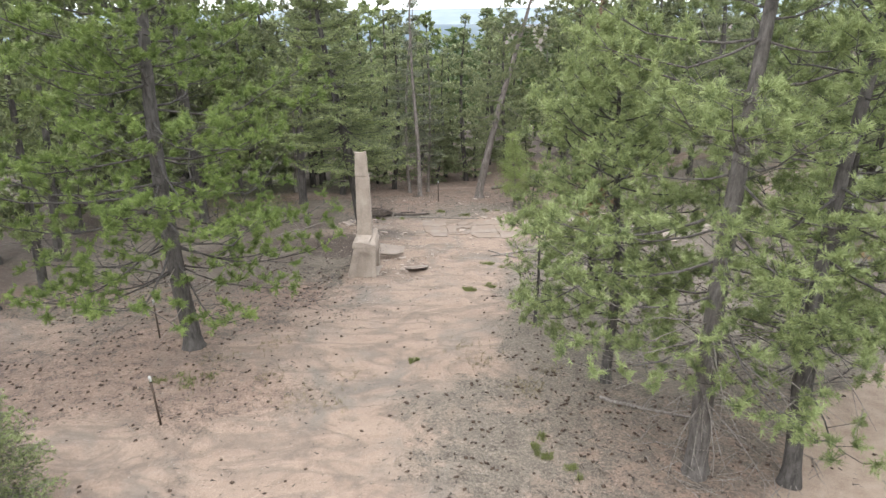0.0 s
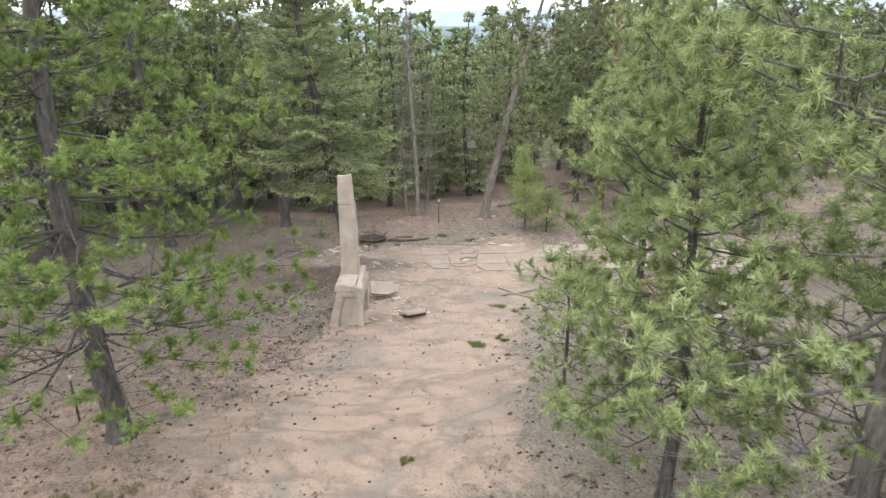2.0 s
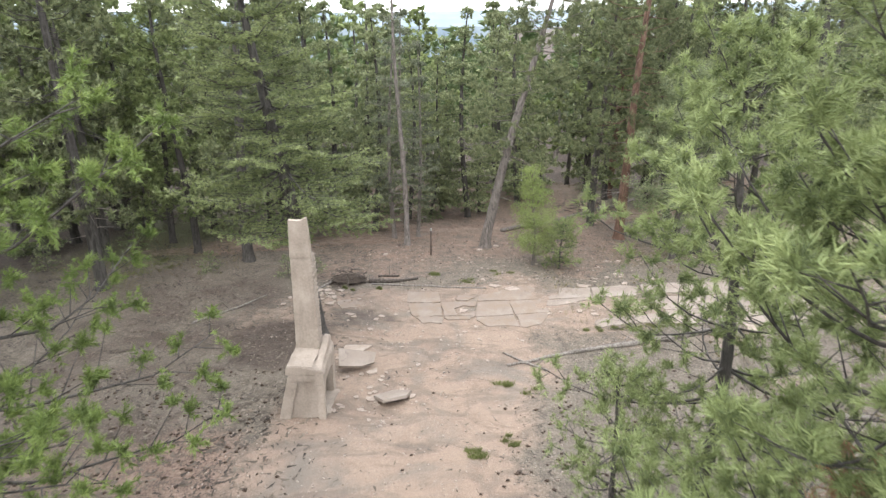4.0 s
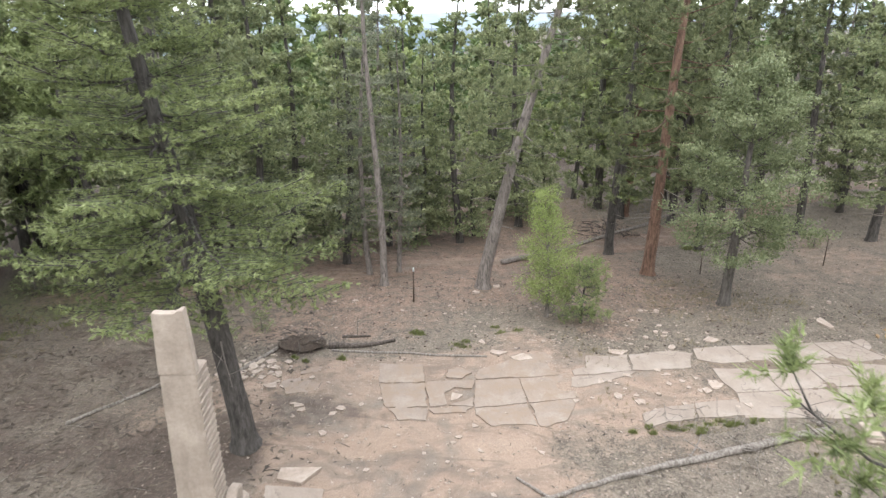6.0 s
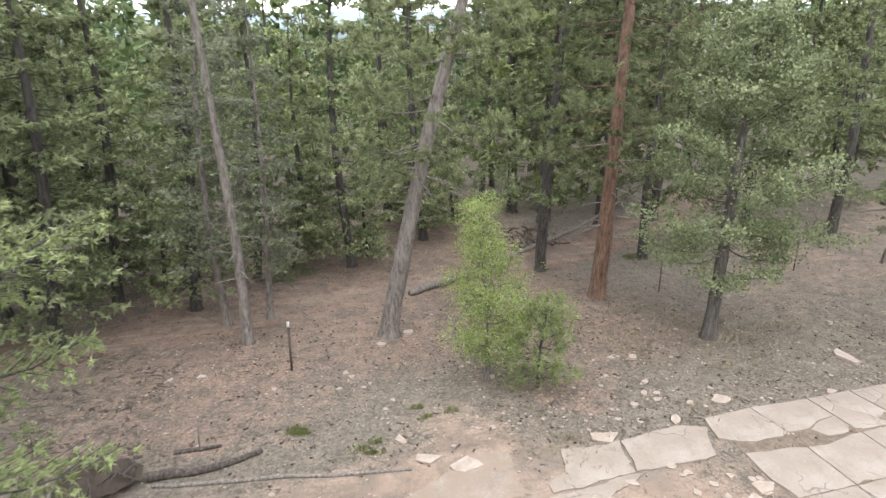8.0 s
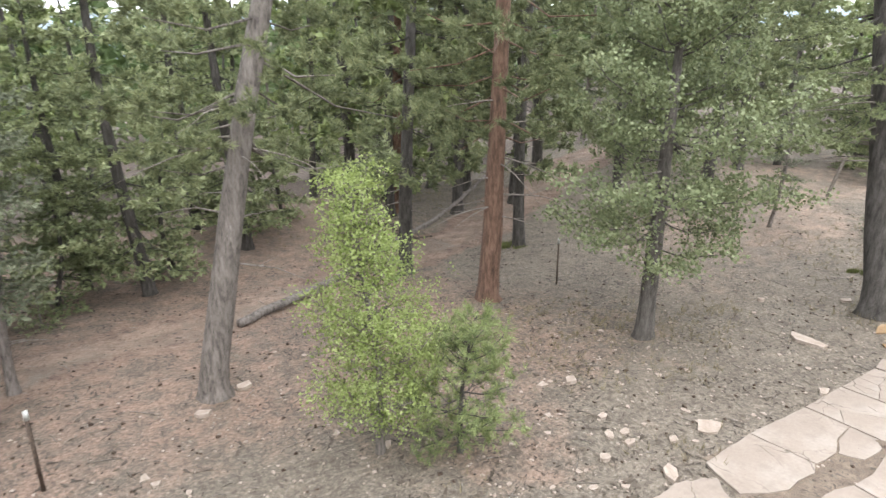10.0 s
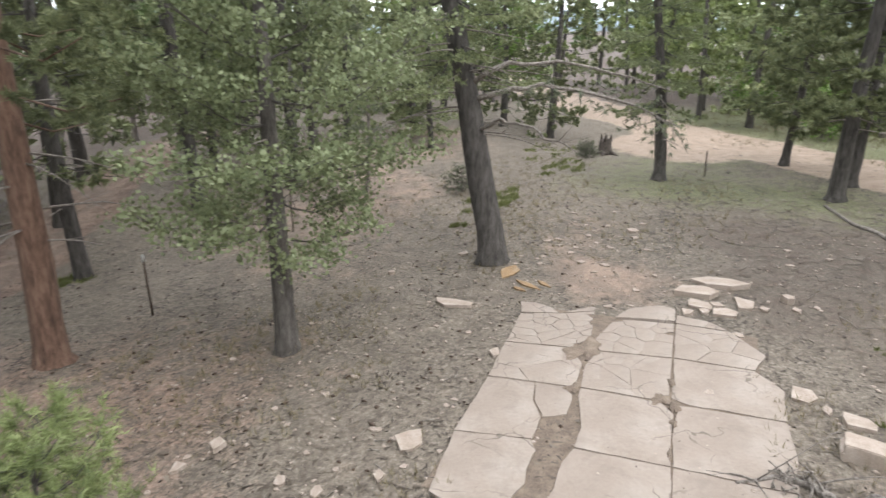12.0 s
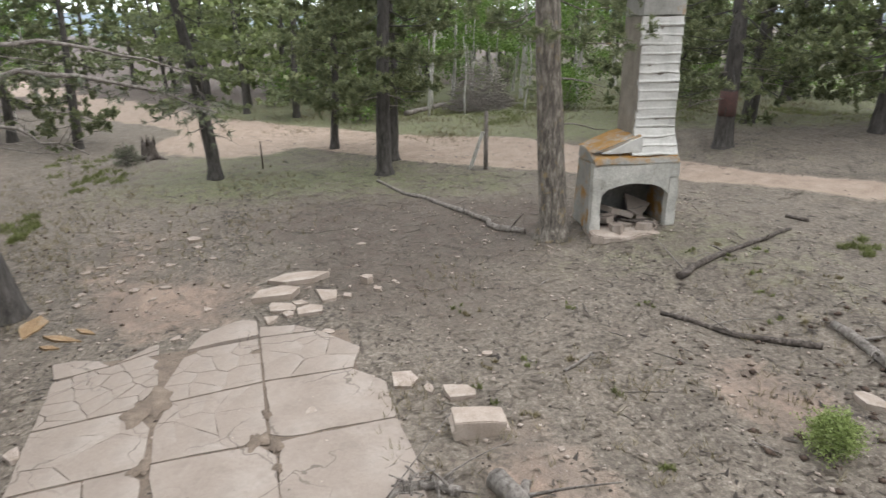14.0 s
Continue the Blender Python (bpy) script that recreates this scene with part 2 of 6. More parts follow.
M_BARK = bark_material("pine_bark", (0.0178, 0.0158, 0.014), (0.0653, 0.0581, 0.0525), (0.119, 0.109, 0.101))
M_RED = bark_material("red_pine_bark", (0.0401, 0.0233, 0.0171), (0.147, 0.0853, 0.0605), (0.241, 0.155, 0.112))
M_GREYBARK = bark_material("grey_bark", (0.05, 0.042, 0.038), (0.17, 0.147, 0.132), (0.27, 0.238, 0.218), 1.3)
M_MIDBARK = bark_material("weathered_grey_bark", (0.03, 0.026, 0.023), (0.1, 0.088, 0.079), (0.17, 0.152, 0.14), 1.2)
M_LICHENBARK = bark_material("lichen_bark", (0.03, 0.025, 0.021), (0.15, 0.128, 0.107), (0.38, 0.34, 0.29), 1.5, extra=(0.305, 0.226, 0.116))
M_WOOD = bark_material("weathered_wood", (0.0806, 0.0672, 0.0556), (0.215, 0.188, 0.166), (0.358, 0.327, 0.296), 1.6)
M_DARKWOOD = bark_material("rotten_wood", (0.025, 0.02, 0.017), (0.085, 0.068, 0.057), (0.19, 0.16, 0.14), 1.6)
M_ASPENBARK = bark_material("pale_aspen_bark", (0.2, 0.18, 0.16), (0.45, 0.43, 0.39), (0.6, 0.58, 0.54))
M_CHIM = stone_material("warm_weathered_concrete", (0.254, 0.208, 0.176), (0.366, 0.305, 0.254), (0.461, 0.394, 0.335))
M_CHIM2 = stone_material("lichened_grey_concrete", (0.198, 0.188, 0.168), (0.297, 0.284, 0.257), (0.409, 0.396, 0.37), lichen=(0.277, 0.145, 0.033))
M_LICHENED = stone_material("orange_lichened_concrete", (0.198, 0.188, 0.168), (0.297, 0.284, 0.257), (0.409, 0.396, 0.37), lichen=(0.277, 0.145, 0.033), bias=0.48)
M_PALE = stone_material("pale_limewash", (0.43, 0.413, 0.38), (0.545, 0.529, 0.496), (0.628, 0.611, 0.578))
M_STREAK = stone_material("rain_streaked_concrete", (0.306, 0.293, 0.257), (0.505, 0.488, 0.441), (0.719, 0.698, 0.647), scale=1.6, grain=0.4)
M_TANSIDE = stone_material("brown_stained_concrete", (0.17, 0.145, 0.115), (0.25, 0.22, 0.18), (0.32, 0.285, 0.24), scale=1.3)
M_SOOT = stone_material("sooty_firebox", (0.095, 0.095, 0.0912), (0.19, 0.19, 0.18), (0.38, 0.37, 0.351))
M_SLAB = stone_material("pinkish_concrete_slab", (0.235, 0.19, 0.158), (0.292, 0.241, 0.204), (0.348, 0.3, 0.263), grain=0.13, cracks=True)
M_SLABDIRT = stone_material("soil_covered_concrete", (0.21, 0.166, 0.138), (0.27, 0.218, 0.182), (0.33, 0.28, 0.24), grain=0.25, soil=(0.235, 0.178, 0.137))
M_STONE = stone_material("pale_broken_stone", (0.293, 0.231, 0.185), (0.392, 0.322, 0.272), (0.474, 0.404, 0.352), scale=2.0)
M_ORANGE = stone_material("orange_lichen_stone", (0.25, 0.15, 0.07), (0.33, 0.21, 0.105), (0.38, 0.29, 0.2), scale=2.0)
M_SOIL = stone_material("dark_crumbly_soil", (0.0788, 0.057, 0.0427), (0.158, 0.117, 0.0883), (0.315, 0.247, 0.192), scale=4.0, grain=0.6)

M_MOUND = stone_material("dark_rotten_humus", (0.022, 0.015, 0.01), (0.05, 0.035, 0.026), (0.11, 0.08, 0.06), scale=5.0, grain=0.7)


def plain_material(name, a, b, rough, metal=0.0):
    mat, n, l, p = node_kit(name)
    f = noise_node(n, l, 25.0, 4)
    l.new(ramp(n, l, f, [(0.35, a), (0.65, b)]), p.inputs["Base Color"])
    p.inputs["Roughness"].default_value, p.inputs["Metallic"].default_value = rough, metal
    return mat


M_STEEL = plain_material("rusty_post_steel", (0.05, 0.038, 0.03), (0.12, 0.085, 0.065), 0.7, 0.3)
M_WHITE = plain_material("white_post_paint", (0.45, 0.45, 0.427), (0.585, 0.585, 0.562), 0.6)
M_CONE = plain_material("pine_cone", (0.03, 0.02, 0.016), (0.1, 0.065, 0.045), 0.9)
M_MARK = plain_material("red_marking_paint", (0.06, 0.04, 0.036), (0.11, 0.052, 0.045), 0.95)
M_FARWOOD = foliage_material("far_forest", (0.05, 0.075, 0.03), (0.12, 0.165, 0.065), (0.21, 0.26, 0.12), 0.08, back=0.25)


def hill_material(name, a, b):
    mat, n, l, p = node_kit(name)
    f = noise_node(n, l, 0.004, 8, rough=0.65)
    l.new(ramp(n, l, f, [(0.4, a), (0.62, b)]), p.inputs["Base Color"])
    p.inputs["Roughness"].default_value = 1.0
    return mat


# distance haze is painted into these base colours, paler for the mountains
M_HILL = hill_material("haze_tinted_far_hills", (0.0806, 0.115, 0.146), (0.155, 0.186, 0.198))
M_HILL2 = hill_material("haze_tinted_far_mountains", (0.167, 0.214, 0.26), (0.223, 0.267, 0.304))

# ---- the lie of the land ----


def sm(a, b, v):
    t = np.clip((np.asarray(v, float) - a) / (b - a), 0, 1)
    return t * t * (3 - 2 * t)


def lattice(seed):
    return np.random.RandomState(seed).rand(64, 64)


LAT = [lattice(s) for s in range(4)]


def wob(x, y, scale, k=0):
    """Smooth value noise, 0 to 1."""
    x, y = np.asarray(x, float) * scale, np.asarray(y, float) * scale
    i, j = np.floor(x).astype(int), np.floor(y).astype(int)
    u, v = x - i, y - j
    u, v = u * u * (3 - 2 * u), v * v * (3 - 2 * v)
    g = LAT[k]
    a, b = g[i % 64, j % 64], g[(i + 1) % 64, j % 64]
    c, d = g[i % 64, (j + 1) % 64], g[(i + 1) % 64, (j + 1) % 64]
    return (a * (1 - u) + b * u) * (1 - v) + (c * (1 - u) + d * u) * v


def base_height(x, y):
    x, y = np.asarray(x, float), np.asarray(y, float)
    z = 0.95 - 0.95 * sm(10, 34, y) + 0.15 * sm(26, 14, y) * sm(-3, -9, x)
    z = z - 1.35 * sm(33, 52, y) * sm(26, 12, x)
    far = np.maximum(0, y - 56)
    z = z - np.minimum(far * 0.09, 55.0) * sm(120, 30, x)
    z = z - 0.05 * np.maximum(0, -20 - x) * sm(2500, 200, np.abs(x))
    return z


def height(x, y):
    x, y = np.asarray(x, float), np.asarray(y, float)
    near = sm(90, 40, np.hypot(x - 4, y - 30))
    z = base_height(x, y)
    on_slab = sm(-5, -3.6, x) * sm(16.5, 15, x) * sm(30.2, 31, y) * sm(36.6, 35.8, y)
    rough = (wob(x, y, 0.45) - 0.5) * 0.16 + (wob(x, y, 1.7, 1) - 0.5) * 0.06 + (wob(x, y, 4.1, 2) - 0.5) * 0.035
    mound = 0.3 * np.exp(-((x + 3.75) ** 2 + (y - 35.45) ** 2 * 1.4) / 0.3)
    return z + near * (rough * (1 - (0.55 + 0.3 * sm(3, 6, x)) * on_slab) + mound)


def gz(x, y):
    return float(height(x, y))


def near_line(x, y, pts):
    """Distance from a line of points in plan."""
    d = np.full(np.shape(x), 1e9)
    for (ax, ay), (bx, by) in zip(pts, pts[1:]):
        ux, uy = bx - ax, by - ay
        t = np.clip(((x - ax) * ux + (y - ay) * uy) / (ux * ux + uy * uy), 0, 1)
        d = np.minimum(d, np.hypot(x - ax - t * ux, y - ay - t * uy))
    return d


ROAD = [(-40, -30), (2.3, 5.0), (9.3, 12.4), (16.5, 18.8), (20.7, 21.6), (24.5, 24.4), (29.0, 27.6), (33.5, 31.5), (39, 36), (49, 42.5), (90, 66)]
TRAIL = [(-14, 40), (-4, 43.5), (3, 45.8), (7, 47.2), (12, 49.5), (19, 53.5), (30, 58)]
SAND = [(-3, -2), (-3.2, 10), (-1.6, 18), (-0.9, 24), (-0.2, 29.5)]


def land_masks(x, y):
    n1, n2 = wob(x, y, 0.33, 3) - 0.5, wob(x, y, 0.9, 2) - 0.5
    half = 0.95 + 1.1 * sm(20, 27, x)
    road = sm(0.45, -0.45, near_line(x, y, ROAD) + 1.0 * n1 - half)
    road = np.maximum(road, sm(4.2, 2.6, np.hypot((x - 33.5) * 0.8, y - 34)))
    bare = sm(5.2, 1.4, near_line(x, y, SAND) + 4.5 * n1 + 2.0 * n2)
    for cx, cy, rx, ry, amount in ((-8.3, 11.6, 3.4, 2.6, 1.0), (-2.0, 9.5, 6.0, 5.0, 1.0), (1.0, 28.5, 3.6, 4.0, 1.0), (0.5, 31.9, 6.5, 3.4, 1.0), (-2.5, 30.0, 3.0, 2.0, 0.8), (15.7, 34.7, 1.8, 1.7, 0.95), (18.0, 35.6, 2.0, 0.9, 0.4),
                               (9.5, 30.1, 1.1, 0.7, 0.8), (10.4, 26.9, 0.7, 0.5, 0.7), (7.0, 33, 2, 1.6, 0.45), (21, 44, 6, 4, 0.6), (28, 46, 8, 4, 0.55), (-14.5, 19, 3.5, 1.2, 0.6)):
        bare = np.maximum(bare, amount * sm(1.35, 0.4, np.hypot((x - cx) / rx, (y - cy) / ry) + 0.9 * n1 + 0.5 * n2))
    bare = np.maximum(bare, (0.36 + 0.5 * n1) * sm(-2, -4, x) * sm(26, 20, y) * sm(-18, -12, x))
    red = 0.55 * sm(34, 39, y + 5 * n1) * sm(15, 8, x + 4 * n1) * sm(-12, -3, x) + 0.5 * sm(24, 10, y) * sm(-2, 5, x) * sm(20, 8, x)
    red = np.maximum(red, sm(1.9, 0.8, near_line(x, y, TRAIL) + 0.8 * n2))
    bare = np.maximum(bare, 0.62 * sm(1.5, 0.5, near_line(x, y, TRAIL) + 0.9 * n2))
    grass = 0.55 * sm(17, 24, x) * sm(42, 33, y) * (0.4 + 1.2 * (n1 + 0.5)) + 0.75 * sm(27, 31, x - 0.4 * (y - 26)) * sm(40, 22, y)
    grass = np.maximum(grass, 0.75 * sm(52, 60, y) * (0.5 + n1))
    grass = np.maximum(grass, (0.5 + 0.7 * n1) * sm(-9, -13, x) * sm(34, 39, y))
    grass = np.maximum(grass, 0.4 * sm(9, 13, x) * sm(34, 26, y) * (0.6 + n1))
    grass = grass * (1 - 0.35 * sm(24, 18, y) * sm(14, 18, x))
    red = np.maximum(red, 0.3 * sm(1.3, 0.4, np.hypot((x - 19.5) / 5.5, (y - 30.5) / 3.6) + 0.8 * n1 + 0.4 * n2))
    red = np.maximum(red, (0.62 + 0.5 * n1) * sm(-2, -5, x) * sm(28, 22, y))
    soil = (0.47 + 0.5 * n2) * sm(-4.0, -6.5, x + 2 * n1) * sm(20, 25, y) * sm(40, 35, y) * sm(-16, -11, x)
    clay = 0.5 * sm(1.5, 0.3, np.hypot((x + 3.1) / 1.9, (y - 31.9) / 1.0) + 0.8 * n1 + 0.5 * n2)
    clay = np.maximum(clay, 0.8 * sm(1.3, 0.6, np.hypot((x - 10.6) / 1.0, (y - 34.05) / 0.35)))
    clay = np.maximum(clay, sm(1.3, 0.6, np.hypot(x + 3.75, y - 35.45) / 0.8))
    clay = np.maximum(clay, 0.75 * sm(1.3, 0.6, np.hypot((x + 5.2) / 1.6, (y - 29.5) / 2.0) + 0.8 * n1))
    soil = np.maximum(soil, 0.5 * sm(1.3, 0.4, np.hypot((x - 18.5) / 5.0, (y - 29.5) / 4.0) + 0.9 * n1 + 0.5 * n2))
    # ground far out under the wood, darkened by way of the soil mask
    deep = np.maximum(np.maximum(sm(54, 62, y), sm(-15, -19, x)), sm(44, 52, x)) * (0.8 + 0.6 * n1)
    soil = np.maximum(soil, deep)
    grass = grass * (1 - 0.75 * np.clip(deep, 0, 1))
    for v in (soil, clay):
        np.clip(v, 0, 1, out=v)
    for v in (grass, red, bare):
        np.clip(v, 0, 1, out=v)
    return {"road": road, "bare": bare, "red": red, "grass": grass, "soil": soil, "clay": clay}


def axis(lo, hi, step, far, grow):
    core = list(np.arange(lo, hi + 1e-6, step))
    s, v, up = step, hi, []
    while v < far:
        s *= grow
        v += s
        up.append(v)
    s, v, dn = step, lo, []
    while v > -far:
        s *= grow
        v -= s
        dn.append(v)
    return np.array(dn[::-1] + core + up)


def mesh_from(name, verts, tris, mat, smooth=False):
    me = bpy.data.meshes.new(name)
    verts, tris = np.asarray(verts, np.float32), np.asarray(tris, np.int32)
    me.vertices.add(len(verts))
    me.vertices.foreach_set("co", verts.ravel())
    k = tris.shape[1]
    me.loops.add(tris.size)
    me.loops.foreach_set("vertex_index", tris.ravel())
    me.polygons.add(len(tris))
    me.polygons.foreach_set("loop_start", np.arange(0, tris.size, k, dtype=np.int32))
    if smooth:
        me.polygons.foreach_set("use_smooth", np.ones(len(tris), bool))
    me.update(calc_edges=True)
    me.materials.append(mat)
    return me


def structure(ob, label="", category=""):
    return tagged(ob, label, category, kind="structure")


def build_ground():
    xs, ys = axis(-15, 32, 0.28, 3500, 1.13), axis(5, 58, 0.28, 3500, 1.13)
    X, Y = np.meshgrid(xs, ys)
    Z = height(X, Y)
    v = np.stack([X, Y, Z], -1).reshape(-1, 3)
    nx, ny = len(xs), len(ys)
    i = (np.arange(ny - 1)[:, None] * nx + np.arange(nx - 1)[None]).ravel()
    me = mesh_from("ground", v, np.stack([i, i + 1, i + nx + 1, i + nx], 1), M_GROUND, True)
    for key, val in land_masks(v[:, 0], v[:, 1]).items():
        a = me.attributes.new(key, "FLOAT", "POINT")
        a.data.foreach_set("value", val.astype(np.float32))
    structure(new("ground", me), "sandy brown forest floor strewn with needles and washed tan soil", "ground")


build_ground()


def far_hills(name, dist, top, spread, seed, mat, label):
    rs = np.random.RandomState(seed)
    ph = rs.rand(6) * 6.28
    th = np.linspace(-math.pi, math.pi, 241)
    prof = sum(np.sin(th * k + p) / k ** 0.8 for k, p in zip((2, 3, 5, 9, 14, 23), ph))
    rows_ = []
    for f, h in ((0.75, 0.0), (0.88, 0.45), (1.0, 1.0), (1.2, 0.6)):
        rows_.append(np.stack([dist * f * np.sin(th), dist * f * np.cos(th), -70 + h * (70 + top + spread * prof * 0.35)], 1))
    v = np.concatenate(rows_)
    n = len(th)
    i = (np.arange(3)[:, None] * n + np.arange(n - 1)[None]).ravel()
    structure(new(name, mesh_from(name, v, np.stack([i, i + 1, i + n + 1, i + n], 1), mat, True)), label, "hills")


far_hills("backdrop", 1500, 8, 26, 3, M_HILL, "wooded hills across the valley, coloured blue for haze")
far_hills("backdrop_far", 3000, 75, 60, 8, M_HILL2, "mountains on the horizon, coloured pale blue for thicker haze")

# ---- shared builders ----


class Soup:
    """Collects triangles for one mesh."""

    def __init__(self):
        self.v, self.f, self.n = [], [], 0

    def add(self, v, f):
        v = np.asarray(v, float).reshape(-1, 3)
        self.v.append(v)
        self.f.append(np.asarray(f, int).reshape(-1, 3) + self.n)
        self.n += len(v)

    def mesh(self, name, mat, smooth=False):
        return mesh_from(name, np.concatenate(self.v), np.concatenate(self.f), mat, smooth)


def unit(v):
    v = np.asarray(v, float)
    return v / np.maximum(np.linalg.norm(v, axis=-1, keepdims=True), 1e-9)


def tube(soup, pts, radii, sides=6, rough=0.0, rs=None):
    pts, radii = np.asarray(pts, float), np.asarray(radii, float)
    n = len(pts)
    tan = unit(np.gradient(pts, axis=0))
    ref = np.array([0.0, 0.0, 1.0]) if abs(tan[0][2]) < 0.9 else np.array([1.0, 0.0, 0.0])
    a = unit(np.cross(tan, ref))
    b = np.cross(tan, a)
    th = np.arange(sides) * 2 * math.pi / sides
    r = np.repeat(radii[:, None], sides, 1)
    if rough and rs is not None:
        r = r * (1 + rough * (rs.rand(n, sides) - 0.5) + 0.6 * rough * (rs.rand(1, sides) - 0.5))
    v = pts[:, None] + r[..., None] * (np.cos(th)[None, :, None] * a[:, None] + np.sin(th)[None, :, None] * b[:, None])
    v = np.concatenate([v.reshape(-1, 3), pts[:1], pts[-1:]])
    f = []
    i = np.arange(n - 1)[:, None] * sides
    k = np.arange(sides)[None]
    k2 = (k + 1) % sides
    q = np.stack([i + k, i + k2, i + sides + k2, i + sides + k], -1).reshape(-1, 4)
    f = np.concatenate([q[:, [0, 1, 2]], q[:, [0, 2, 3]],
                        np.stack([np.full(sides, n * sides), k2[0], k[0]], 1),
                        np.stack([np.full(sides, n * sides + 1), (n - 1) * sides + k[0], (n - 1) * sides + k2[0]], 1)])
    soup.add(v, f)


def blades(P, D, k, length, width, spread, rs, droop=0.0, leaf=False):
    """k thin needles (or diamond leaves) at every point, fanned about its direction."""
    n = len(P)
    P, D = np.repeat(P, k, 0), np.repeat(D, k, 0)
    d = D * (1 - spread) + spread * rs.normal(size=(n * k, 3)) * 0.9
    d[:, 2] -= droop
    d = unit(d)
    a = unit(np.cross(d, rs.normal(size=(n * k, 3))))
    L = length * (0.65 + 0.6 * rs.rand(n * k, 1))
    w = width * (0.7 + 0.6 * rs.rand(n * k, 1))
    if leaf:
        P = P + rs.normal(size=(n * k, 3)) * length * 1.1
        m = P + d * L * 0.5
        v = np.stack([P, m + a * w, P + d * L, m - a * w], 1).reshape(-1, 3)
        i = np.arange(n * k)[:, None] * 4
        f = np.concatenate([i + [0, 1, 2], i + [0, 2, 3]])
    else:
        P = P + rs.normal(size=(n * k, 3)) * length * 0.12
        v = np.stack([P - a * w * 0.5, P + a * w * 0.5, P + d * L], 1).reshape(-1, 3)
        f = np.arange(n * k * 3).reshape(-1, 3)
    return v, f


def part(name, me, parent, label=""):
    ob = new(name, me)
    ob.parent = parent
    if label:
        ob["label"] = label
    return ob


KINDS = {
    # profile power, lowest and highest branch angle, blades per tuft, length, width, spread, droop, leaf
    "pine": (0.4, -14, 48, 10, 0.125, 0.0128, 0.48, -0.03, False),
    "fir": (0.75, -16, 34, 7, 0.09, 0.0185, 0.5, 0.05, False),
    "oak": (0.45, -8, 60, 8, 0.075, 0.024, 0.95, 0.0, True),
    "sprig": (0.7, 14, 60, 11, 0.05, 0.0165, 0.8, 0.0, True),
}


